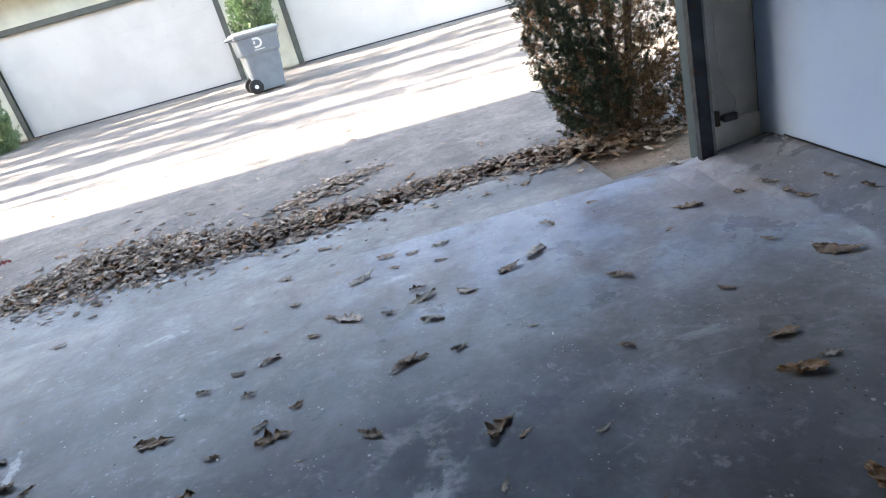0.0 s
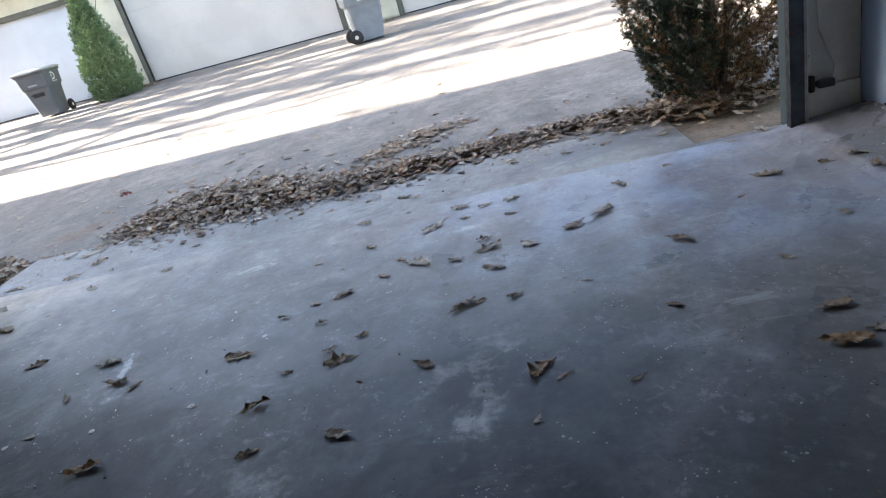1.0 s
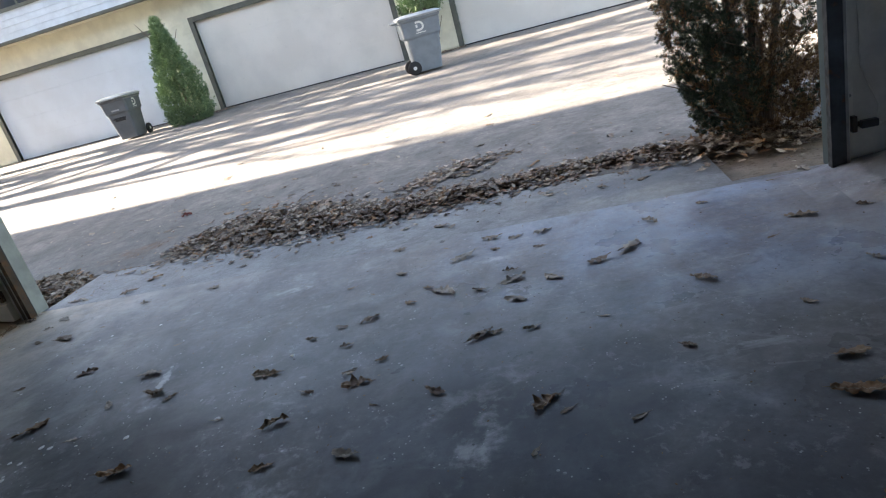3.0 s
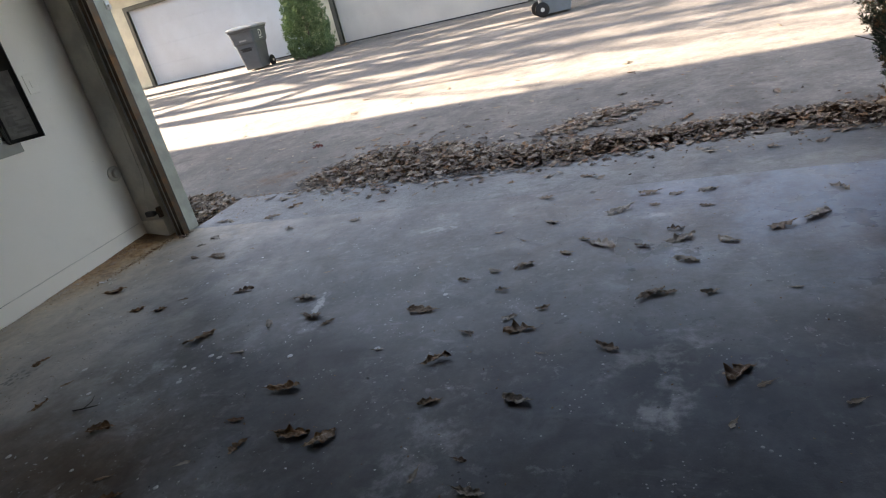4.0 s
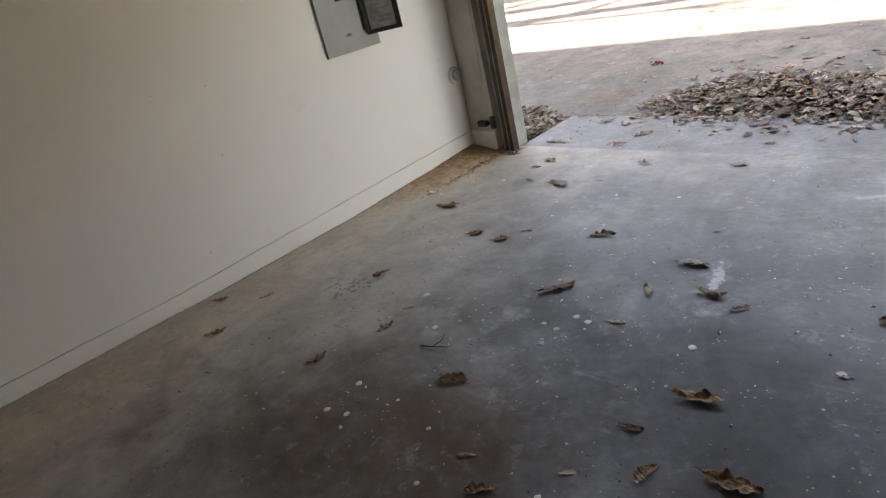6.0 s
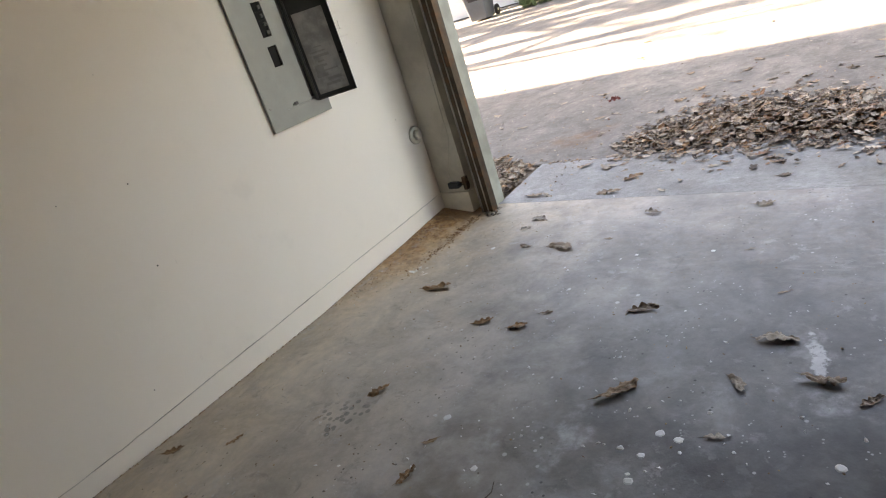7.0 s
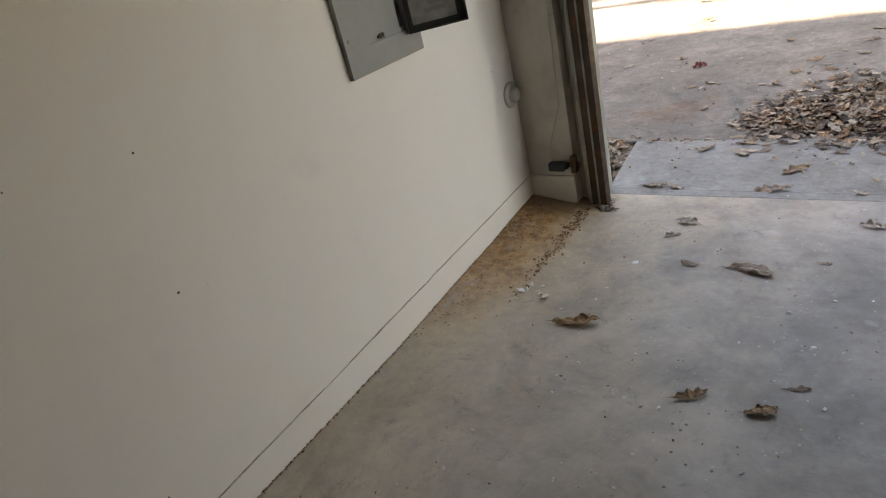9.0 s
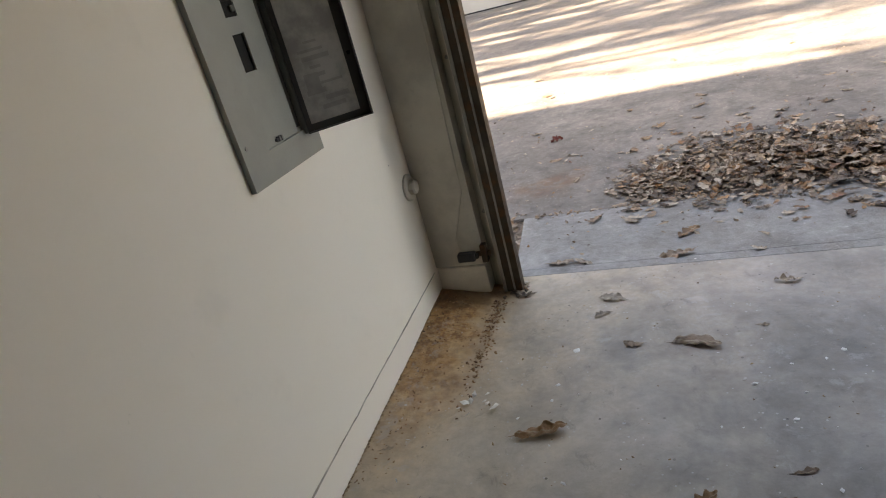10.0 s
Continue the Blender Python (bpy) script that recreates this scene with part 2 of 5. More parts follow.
    worn = m.band(m.calc("ADD", m.axis(0), m.band(m.noise(1.1, 4), 0.25, 0.75, -0.5, 0.5)), -1.6, -0.3, 1.0, 0.0)
    m.rough(m.calc("ADD", m.band(m.noise(2.3, 5), 0.3, 0.7, 0.25, 0.40), m.calc("MULTIPLY", worn, 0.15)))
    h = m.calc("ADD", m.calc("MULTIPLY", fine, 0.6), m.calc("MULTIPLY", m.noise(150, 3), 0.5))
    return m.bump(h, 0.22, 0.004).m


def drive_concrete(name, warm=1.0, rough=0.8, tone=1.0, cool=1.0, damp=False):
    m = Mat(name, rough)
    big, mid, fine = m.noise(0.55, 5, 0.6, 0.5), m.noise(3.2, 6, 0.65), m.noise(36, 6, 0.7)
    a, b = (0.33 * warm * tone, 0.30 * tone, 0.268 * tone * cool), (0.45 * warm * tone, 0.41 * tone, 0.365 * tone * cool)
    col = m.mix(m.band(big, 0.3, 0.7), a, b)
    col = m.mix(m.band(mid, 0.30, 0.52, 0.75, 0), col, (0.215 * tone, 0.195 * tone, 0.175 * tone))
    col = m.mix(m.band(m.noise(1.3, 6, 0.7, 0.8), 0.45, 0.66, 0, 0.5), col, (0.24 * tone, 0.215 * tone, 0.19 * tone))
    col = m.mix(m.band(m.noise(8, 6, 0.72), 0.5, 0.64, 0, 0.6), col, (0.215 * tone, 0.19 * tone, 0.167 * tone))
    col = m.mix(m.band(fine, 0.45, 0.68, 0, 0.55), col, (0.15, 0.135, 0.12))
    col = m.mix(m.band(m.noise(55, 5, 0.7), 0.58, 0.70, 0, 0.5), col, (0.50, 0.48, 0.45))
    rust = m.calc("MULTIPLY", m.spot(-3.3, 4.42, 0.34, 0.17, 0.6, 7, 12, 0.3), m.band(m.noise(14, 6, 0.7), 0.35, 0.6, 0.3, 1.0))
    col = m.mix(m.calc("MULTIPLY", rust, 0.75), col, (0.19, 0.105, 0.058))
    col = m.mix(m.calc("MULTIPLY", m.spot(-2.6, 7.4, 0.9, 0.5, 0.6, 3), 0.4), col, (0.24, 0.19, 0.15))
    if damp:
        col = m.mix(m.calc("MULTIPLY", m.spot(0.72, 3.66, 0.55, 0.22, 0.5, 5, 8, 0.2), 0.65), col, (0.09, 0.10, 0.12))
    pits = m.calc("MULTIPLY", m.band(m.cells(40), 0.1, 0.16, 1, 0), m.band(m.noise(5, 3), 0.5, 0.62))
    col = m.mix(m.calc("MULTIPLY", pits, 0.6), col, (0.08, 0.07, 0.06))
    col = m.mix(1.0, col, m.band(m.noise(2.6, 9, 0.7, 0.6), 0.32, 0.68, 0.76, 1.18), "MULTIPLY")
    col = m.mix(1.0, col, m.band(m.noise(24, 6, 0.72), 0.32, 0.68, 0.86, 1.12), "MULTIPLY")
    m.color(col)
    h = m.calc("ADD", m.calc("MULTIPLY", fine, 0.7), m.noise(140, 3))
    return m.bump(h, 0.38, 0.006).m


def dirt():
    m = Mat("bare earth with litter", 0.95)
    col = m.mix(m.band(m.noise(2.5, 6), 0.3, 0.7), (0.15, 0.112, 0.082), (0.29, 0.225, 0.168))
    col = m.mix(m.band(m.noise(45, 5), 0.5, 0.7, 0, 0.7), col, (0.06, 0.045, 0.03))
    return m.color(col).bump(m.noise(30, 6), 0.6, 0.02).m


def dry_leaf_mat(name, source, stops):
    m = Mat(name, 0.55, spec=0.45)
    v = m.chance() if source == "object" else m.island()
    col = m.ramp(v, *stops)
    col = m.mix(m.band(m.noise(16, 5), 0.38, 0.66, 0, 0.75), col, m.mix(0.6, col, (0.06, 0.032, 0.016)))
    col = m.mix(m.band(m.noise(22, 4, 0.6, 0.8), 0.56, 0.7, 0, 0.4), col, (0.40, 0.26, 0.14))
    vein = m.band(m.calc("ABSOLUTE", m.axis(1), 0.0), 0.0006, 0.0022, 0.55, 0.0)
    if source == "object":
        col = m.mix(vein, col, (0.52, 0.42, 0.29))
    m.color(col)
    return m.bump(m.noise(24, 5), 0.5, 0.02).m


def foliage(name, a, b, c):
    m = Mat(name, 0.65, spec=0.3)
    col = m.ramp(m.island(), (0.0, a), (0.6, b), (1.0, c))
    col = m.mix(m.band(m.noise(3, 3), 0.35, 0.7, 0, 0.5), col, a)
    return m.color(col).m


def bark(name, a, b):
    m = Mat(name, 0.9)
    col = m.mix(m.band(m.noise(8, 6, 0.6, 0, m.scaled(3, 3, 0.5)), 0.3, 0.7), a, b)
    return m.color(col).bump(m.noise(16, 6, 0.6, 0, m.scaled(3, 3, 0.4)), 0.6, 0.02).m


def wall_paint(name, a, b):
    m = Mat(name, 0.55, spec=0.35)
    col = m.mix(m.band(m.noise(0.8, 5), 0.3, 0.7), a, b)
    col = m.mix(m.band(m.noise(5, 6), 0.58, 0.75, 0, 0.3), col, tuple(v * 0.87 for v in a))
    scuff = m.calc("MULTIPLY", m.band(m.noise(22, 6, 0.6, 1.2, m.scaled(1, 1, 0.5)), 0.68, 0.72), m.band(m.noise(2.2, 2), 0.52, 0.64))
    col = m.mix(m.calc("MULTIPLY", scuff, 0.3), col, (0.42, 0.38, 0.32))
    nick = m.calc("MULTIPLY", m.band(m.cells(7), 0.018, 0.03, 1, 0), m.band(m.noise(2.7, 2), 0.45, 0.55))
    col = m.mix(nick, col, (0.10, 0.085, 0.07))
    m.color(col)
    h = m.calc("ADD", m.calc("MULTIPLY", m.noise(6, 4), 0.6), m.calc("MULTIPLY", m.noise(85, 3), 0.25))
    return m.bump(h, 0.12, 0.01).m


M_FLOOR, M_WALL = garage_concrete(), wall_paint("off-white wall paint, scuffed", (0.84, 0.77, 0.67), (0.87, 0.80, 0.70))
# right wall: a bluer, darker colour than the left wall
M_BLUE_WALL = wall_paint("blue-toned wall paint", (0.345, 0.445, 0.585), (0.38, 0.48, 0.62))
M_BASE = painted("dirty cream base paint", (0.74, 0.695, 0.61), 0.6, 0.15, 5)
M_RETURN = painted("grimy cream paint", (0.60, 0.565, 0.49), 0.6, 0.22, 3.5)
# unseen ceiling and rear wall, kept dark so less light bounces inside
M_CEIL = painted("dark tone for the unseen ceiling", (0.27, 0.23, 0.185), 0.8)
M_BACK = painted("dark tone for the unseen rear wall", (0.26, 0.23, 0.19), 0.8)
M_SAGE = painted("sage green exterior trim paint", (0.105, 0.11, 0.092), 0.55, 0.2, 4)
# jamb colours are set apart by side: left pale, right dark
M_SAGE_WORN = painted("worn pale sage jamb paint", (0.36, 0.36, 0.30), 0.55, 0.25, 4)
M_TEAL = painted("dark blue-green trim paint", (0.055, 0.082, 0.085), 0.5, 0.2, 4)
M_DRIVE, M_APRON, M_DIRT = drive_concrete("driveway concrete", 1.02, 0.8, 0.50, 0.97), drive_concrete("apron concrete", 0.92, 0.42, 0.72, 1.08, True), dirt()
M_TRACK = metal("galvanised steel, dulled", (0.34, 0.33, 0.31), 0.45)
M_RUSTY = metal("dark rusty steel channel", (0.085, 0.068, 0.052), 0.42, 0.6)
M_DARKSTEEL = metal("dark grey steel channel", (0.075, 0.08, 0.085), 0.45, 0.15)
M_BLACK = painted("black plastic", (0.022, 0.022, 0.024), 0.45, 0.2, 8)
M_HOLE = painted("dark cavity", (0.012, 0.011, 0.010), 0.9)
M_PANEL = painted("grey enamelled steel", (0.28, 0.29, 0.265), 0.38, 0.12, 4, 0.5)
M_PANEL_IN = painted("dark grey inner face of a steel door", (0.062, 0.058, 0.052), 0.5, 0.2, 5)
M_BREAKER = painted("dark grey-green plastic", (0.062, 0.068, 0.058), 0.5, 0.2, 8)
M_CRACK = painted("grey dusty crack", (0.50, 0.46, 0.385), 0.9, 0.4, 9)
M_LABEL = painted("faded paper label", (0.42, 0.40, 0.37), 0.7, 0.3, 12)
M_INK = painted("faded ink", (0.335, 0.32, 0.295), 0.8, 0.2, 12)
M_WHITE = painted("white plastic", (0.72, 0.71, 0.67), 0.4, 0.15, 8)
M_CREAM = painted("cream painted siding", (0.64, 0.62, 0.49), 0.6, 0.12, 2)
M_DOOR = painted("off-white garage door paint", (0.68, 0.64, 0.575), 0.5, 0.08, 0.8)
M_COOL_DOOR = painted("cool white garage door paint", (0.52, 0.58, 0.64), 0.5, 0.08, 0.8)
M_UPPER = painted("pale blue-grey siding", (0.60, 0.65, 0.68), 0.6, 0.12, 2)
M_EXT = painted("tan exterior wall paint", (0.50, 0.47, 0.40), 0.7, 0.15, 1)
M_ROOF = painted("brown roof shingle", (0.12, 0.10, 0.09), 0.9, 0.3, 3)
M_BIN = painted("weathered grey-blue plastic", (0.20, 0.225, 0.25), 0.5, 0.12, 5)
M_BIN_DARK = painted("dark grey plastic", (0.12, 0.13, 0.14), 0.5, 0.12, 5)
M_LID = painted("pale weathered grey plastic lid", (0.34, 0.35, 0.35), 0.5, 0.12, 5)
M_TYRE = painted("black rubber", (0.018, 0.018, 0.019), 0.7, 0.2, 8)
M_GLASS = Mat("dark window glass", 0.06).color((0.05, 0.06, 0.07)).m
BROWNS = ((0.0, (0.16, 0.10, 0.06)), (0.25, (0.29, 0.20, 0.13)), (0.5, (0.36, 0.285, 0.21)), (0.72, (0.46, 0.385, 0.30)), (0.86, (0.35, 0.235, 0.14)), (1.0, (0.29, 0.165, 0.08)))
M_LEAF = dry_leaf_mat("dry brown oak leaf", "object", BROWNS)
M_RUSTLEAF = dry_leaf_mat("rust-brown oak leaf", "object", ((0.0, (0.20, 0.095, 0.035)), (0.5, (0.33, 0.18, 0.075)), (1.0, (0.28, 0.14, 0.055))))
M_LITTER = dry_leaf_mat("dry oak leaf litter", "island", ((0.0, (0.055, 0.034, 0.022)), (0.28, (0.15, 0.10, 0.064)), (0.55, (0.33, 0.25, 0.175)), (0.78, (0.58, 0.485, 0.375)), (0.88, (0.36, 0.19, 0.08)), (1.0, (0.19, 0.08, 0.038))))
M_GRIT = dry_leaf_mat("dark brown grit", "island", ((0.0, (0.11, 0.058, 0.026)), (0.5, (0.26, 0.145, 0.062)), (1.0, (0.44, 0.29, 0.15))))
M_RUSTGRIT = dry_leaf_mat("rusty grit", "island", ((0.0, (0.17, 0.075, 0.03)), (0.5, (0.36, 0.17, 0.06)), (1.0, (0.52, 0.33, 0.17))))
M_RED = painted("dark red dry leaf", (0.16, 0.025, 0.015), 0.7, 0.3, 9)
M_GREEN = foliage("cypress foliage", (0.075, 0.12, 0.055), (0.17, 0.25, 0.115), (0.30, 0.39, 0.20))
# juniper greens set dark, the shade it stands in included
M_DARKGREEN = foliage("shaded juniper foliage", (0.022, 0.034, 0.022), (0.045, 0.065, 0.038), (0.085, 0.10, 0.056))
M_DEAD = foliage("dead brown juniper foliage", (0.07, 0.04, 0.022), (0.19, 0.105, 0.048), (0.36, 0.23, 0.10))
M_BARK = bark("grey-brown bark", (0.055, 0.04, 0.03), (0.15, 0.115, 0.085))


# ---- building blocks ----
def box(bm, x0, x1, y0, y1, z0, z1):
    v = [bm.verts.new((x, y, z)) for z in (z0, z1) for y in (y0, y1) for x in (x0, x1)]
    for f in ((0, 2, 3, 1), (4, 5, 7, 6), (0, 1, 5, 4), (2, 6, 7, 3), (0, 4, 6, 2), (1, 3, 7, 5)):
        bm.faces.new([v[i] for i in f])
    return v


def soften(bm, width=0.004, segments=1):
    bmesh.ops.bevel(bm, geom=bm.edges[:], offset=width, segments=segments, affect="EDGES", profile=0.5)


def boxes(*sets, bevel=0.0):
    bm = bmesh.new()
    for s in sets:
        box(bm, *s)
    if bevel:
        soften(bm, bevel)
    return bm


def tube(bm, points, radii, sides=8, caps=True):
    """A round bar along a line of points."""
    rings = []
    for i, p in enumerate(points):
        p = Vector(p)
        d = (Vector(points[min(i + 1, len(points) - 1)]) - Vector(points[max(i - 1, 0)])).normalized()
        a = d.orthogonal().normalized() if abs(d.z) > 0.9 else d.cross(Vector((0, 0, 1))).normalized()
        if rings and a.dot(last) < 0:
            a = -a
        last = a
        b = d.cross(a)
        r = radii[i] if isinstance(radii, (list, tuple)) else radii
        rings.append([bm.verts.new(p + r * (math.cos(2 * math.pi * k / sides) * a + math.sin(2 * math.pi * k / sides) * b)) for k in range(sides)])
    for lo, hi in zip(rings, rings[1:]):
        for k in range(sides):
            bm.faces.new((lo[k], lo[(k + 1) % sides], hi[(k + 1) % sides], hi[k]))
    if caps:
        bm.faces.new(rings[0][::-1])
        bm.faces.new(rings[-1])
    return bm


def to_mesh(bm, name, material, smooth=False):
    bmesh.ops.recalc_face_normals(bm, faces=bm.faces[:])
    me = bpy.data.meshes.new(name)
    bm.to_mesh(me)
    bm.free()
    me.materials.append(material)
    if smooth:
        me.polygons.foreach_set("use_smooth", [True] * len(me.polygons))
    return me


def part(name, bm, material, parent=None, label="", smooth=False):
    ob = new(name, to_mesh(bm, name, material, smooth))
    ob.parent = parent
    return tagged(ob, label)


def structure(name, bm, material, label, category):
    return tagged(part(name, bm, material), label, category, kind="structure")


def base(name, m, label, category, group=""):
    ob = new(name)
    ob.matrix_basis = m
    return tagged(ob, label, category, group)


# ---- garage shell ----
LEFT, RIGHT, FRONT, BACK, CEIL = -3.55, 1.89, 3.18, -2.5, 2.45
OPEN_L, OPEN_R, OPEN_H = -3.258, 1.580, 2.13
FX = (LEFT - 0.14, LEFT, -3.48, -3.40, -3.30, -3.22, 1.38, 1.50, 1.58, 1.68, 1.78, 1.86, RIGHT + 0.04)
FY = (BACK - 0.14, 1.2, 2.05, 2.4, 2.7, 2.9, 3.08, 3.16, 3.21, 3.25)
RISE_L = (0.058, 0.056, 0.044, 0.028, 0.010, 0.0, 0.0, 0.0, 0.0, 0.0, 0.0, 0.0, 0.0)      # dirt and mortar banked in the left corner
RISE_R = (0.0, 0.0, 0.0, 0.0, 0.0, 0.0, 0.0, 0.0, 0.006, 0.030, 0.066, 0.096, 0.108)      # low concrete fillet along the right wall
TOE_R = (0.0, 0.0, 0.0, 0.0, 0.0, 0.0, 0.0, 0.022, 0.040, 0.030, 0.012, 0.0, 0.0)         # which swells round the foot of the jamb
ALONG_L = (-0.45, -0.45, -0.15, 0.25, 0.5, 0.8, 1.0, 0.9, 0.5, 0.0)
ALONG_R = (1.0, 1.0, 1.0, 1.0, 1.0, 1.0, 0.95, 0.8, 0.4, 0.0)
ALONG_TOE = (0.0, 0.0, 0.0, 0.0, 0.0, 0.35, 1.0, 1.0, 0.8, 0.0)


def knot(i, j):
    return RISE_L[i] * ALONG_L[j] + RISE_R[i] * ALONG_R[j] + TOE_R[i] * ALONG_TOE[j]


def floor_z(x, y):
    """Height of the slab's top at a place."""
    i = max(0, min(len(FX) - 2, sum(v <= x for v in FX) - 1))
    j = max(0, min(len(FY) - 2, sum(v <= y for v in FY) - 1))
    u, v = min(1, max(0, (x - FX[i]) / (FX[i + 1] - FX[i]))), min(1, max(0, (y - FY[j]) / (FY[j + 1] - FY[j])))
    return (1 - v) * ((1 - u) * knot(i, j) + u * knot(i + 1, j)) + v * ((1 - u) * knot(i, j + 1) + u * knot(i + 1, j + 1))


def floor_mesh():
    bm = bmesh.new()
    rows = [[bm.verts.new((x, y, knot(i, j))) for i, x in enumerate(FX)] for j, y in enumerate(FY)]
    for a, b in zip(rows, rows[1:]):
        for k in range(len(a) - 1):
            bm.faces.new((a[k], a[k + 1], b[k + 1], b[k]))
    low = [[bm.verts.new((x, y, -0.16)) for x in (FX[0], FX[-1])] for y in (FY[0], FY[-1])]
    bm.faces.new(rows[-1] + [low[1][1], low[1][0]])
    bm.faces.new(rows[0][::-1] + [low[0][0], low[0][1]])
    bm.faces.new([r[0] for r in rows][::-1] + [low[0][0], low[1][0]])
    bm.faces.new([r[-1] for r in rows] + [low[1][1], low[0][1]])
    bm.faces.new((low[0][0], low[1][0], low[1][1], low[0][1]))
    return bm


def stem_top(y):
    """The painted stem course along the left wall rises towards the door."""
    return 0.056 + 0.042 * max(0.0, y - 1.0)


def stem_mesh():
    bm, rows = bmesh.new(), []
    for y in (BACK, 1.0, 2.0, 3.108):
        rows.append([bm.verts.new((x, y, z)) for x, z in ((LEFT - 0.02, -0.04), (LEFT + 0.004, -0.04), (LEFT + 0.004, stem_top(y) - 0.002), (LEFT + 0.002, stem_top(y)), (LEFT - 0.02, stem_top(y)))])
    for a, b in zip(rows, rows[1:]):
        for k in range(5):
            bm.faces.new((a[k], a[(k + 1) % 5], b[(k + 1) % 5], b[k]))
    bm.faces.new(rows[0])
    bm.faces.new(rows[-1][::-1])
    return bm


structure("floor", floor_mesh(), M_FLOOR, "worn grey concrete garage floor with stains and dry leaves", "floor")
structure("wall_left", boxes((LEFT - 0.14, LEFT, BACK, FRONT, -0.06, CEIL)), M_WALL, "off-white painted garage wall with scuffs", "wall")
structure("wall_right", boxes((RIGHT, RIGHT + 0.14, BACK, FRONT, 0.118, CEIL), (RIGHT + 0.004, RIGHT + 0.14, BACK, FRONT, 0.0, 0.118)), M_BLUE_WALL, "garage wall, bluer and darker than the one opposite", "wall")
structure("wall_back", boxes((LEFT, RIGHT, BACK - 0.14, BACK, 0.0, CEIL)), M_BACK, "unseen rear wall of the garage, dark to cut bounce light", "wall")
structure("ceiling", boxes((LEFT - 0.14, RIGHT + 0.14, BACK - 0.14, FRONT, CEIL, CEIL + 0.12)), M_CEIL, "unseen garage ceiling, dark to cut bounce light", "ceiling")
structure("wall_front", boxes((LEFT - 0.14, -3.335, 3.115, FRONT, 0.147, CEIL), (LEFT - 0.14, OPEN_L - 0.03, FRONT, FRONT + 0.13, 0.117, CEIL + 0.12), (LEFT - 0.14, OPEN_L - 0.03, FRONT + 0.001, FRONT + 0.13, -0.1, 0.117),
                              (OPEN_R + 0.03, RIGHT + 0.14, FRONT, FRONT + 0.13, 0.197, CEIL + 0.12), (OPEN_R + 0.03, RIGHT + 0.14, FRONT + 0.05, FRONT + 0.13, -0.1, 0.197),
                              (OPEN_L - 0.03, OPEN_R + 0.03, FRONT, FRONT + 0.13, OPEN_H + 0.03, CEIL + 0.12)),
          M_RETURN, "grimy cream front wall beside the garage door opening", "wall")
structure("baseboard_left", stem_mesh(), M_WALL, "cream painted concrete stem course with a dark crack above", "baseboard")


def wall_crack():
    """A ragged open line above the stem course, wider here and closed there."""
    bm, pairs = bmesh.new(), []
    y = BACK + 0.02
    while y < 3.10:
        z = stem_top(y) + 0.001 + 0.004 * noise.noise(Vector((y * 3.1, 2.0, 0))) + 0.0025 * noise.noise(Vector((y * 17, 5.0, 0)))
        w = 0.0003 + 0.0018 * noise.noise(Vector((y * 5.3, 9.0, 0))) + 0.0012 * noise.noise(Vector((y * 40, 3.0, 0)))
        w = max(0.00025, w)
        pairs.append([bm.verts.new((LEFT + dx, y, z + s * w)) for dx, s in ((0.0048, -1), (0.0048, 1), (-0.01, 1), (-0.01, -1))])
        y += 0.02
    for a, b in zip(pairs, pairs[1:]):
        for k in range(4):
            bm.faces.new((a[k], a[(k + 1) % 4], b[(k + 1) % 4], b[k]))
    bm.faces.new(pairs[0])
    bm.faces.new(pairs[-1][::-1])
    bmesh.ops.recalc_face_normals(bm, faces=bm.faces[:])
    return bm


structure("trim_crack", wall_crack(), M_CRACK, "ragged dark grey crack along the top of the stem course", "trim")
structure("baseboard_front_left", boxes((LEFT + 0.005, -3.338, 3.107, FRONT - 0.001, 0.020, 0.144), bevel=0.003), M_BASE, "cream painted stem course under the front wall", "baseboard")


def foot_gap():
    """An uneven open joint where the fillet stops short of the cool wall."""
    bm, pairs = bmesh.new(), []
    y = BACK + 0.02
    while y < 3.0:
        z = 0.108 + 0.002 * noise.noise(Vector((y * 6, 1.0, 0)))
        w = 0.0026 + 0.002 * noise.noise(Vector((y * 9, 4.0, 0)))
        pairs.append([bm.verts.new((RIGHT + dx, y, z + s * w)) for dx, s in ((-0.003, -1), (-0.003, 1), (0.003, 1), (0.003, -1))])
        y += 0.03
    for a, b in zip(pairs, pairs[1:]):
        for k in range(4):
            bm.faces.new((a[k], a[(k + 1) % 4], b[(k + 1) % 4], b[k]))
    bm.faces.new(pairs[0])
    bm.faces.new(pairs[-1][::-1])
    bmesh.ops.recalc_face_normals(bm, faces=bm.faces[:])
    return bm


def corner_crack():
    bm, pairs = bmesh.new(), []
    z = 0.125
    while z < 2.2:
        x = RIGHT - 0.0035 + 0.002 * noise.noise(Vector((z * 7, 1.0, 0)))
        w = max(0.0003, 0.0004 + 0.0022 * noise.noise(Vector((z * 11, 6.0, 0))))
        pairs.append([bm.verts.new((x + s * w, FRONT + dy, z)) for dy, s in ((-0.0025, -1), (-0.0025, 1), (0.004, 1), (0.004, -1))])
        z += 0.025
    for a, b in zip(pairs, pairs[1:]):
        for k in range(4):
            bm.faces.new((a[k], a[(k + 1) % 4], b[(k + 1) % 4], b[k]))
    bm.faces.new(pairs[0])
    bm.faces.new(pairs[-1][::-1])
    bmesh.ops.recalc_face_normals(bm, faces=bm.faces[:])
    return bm


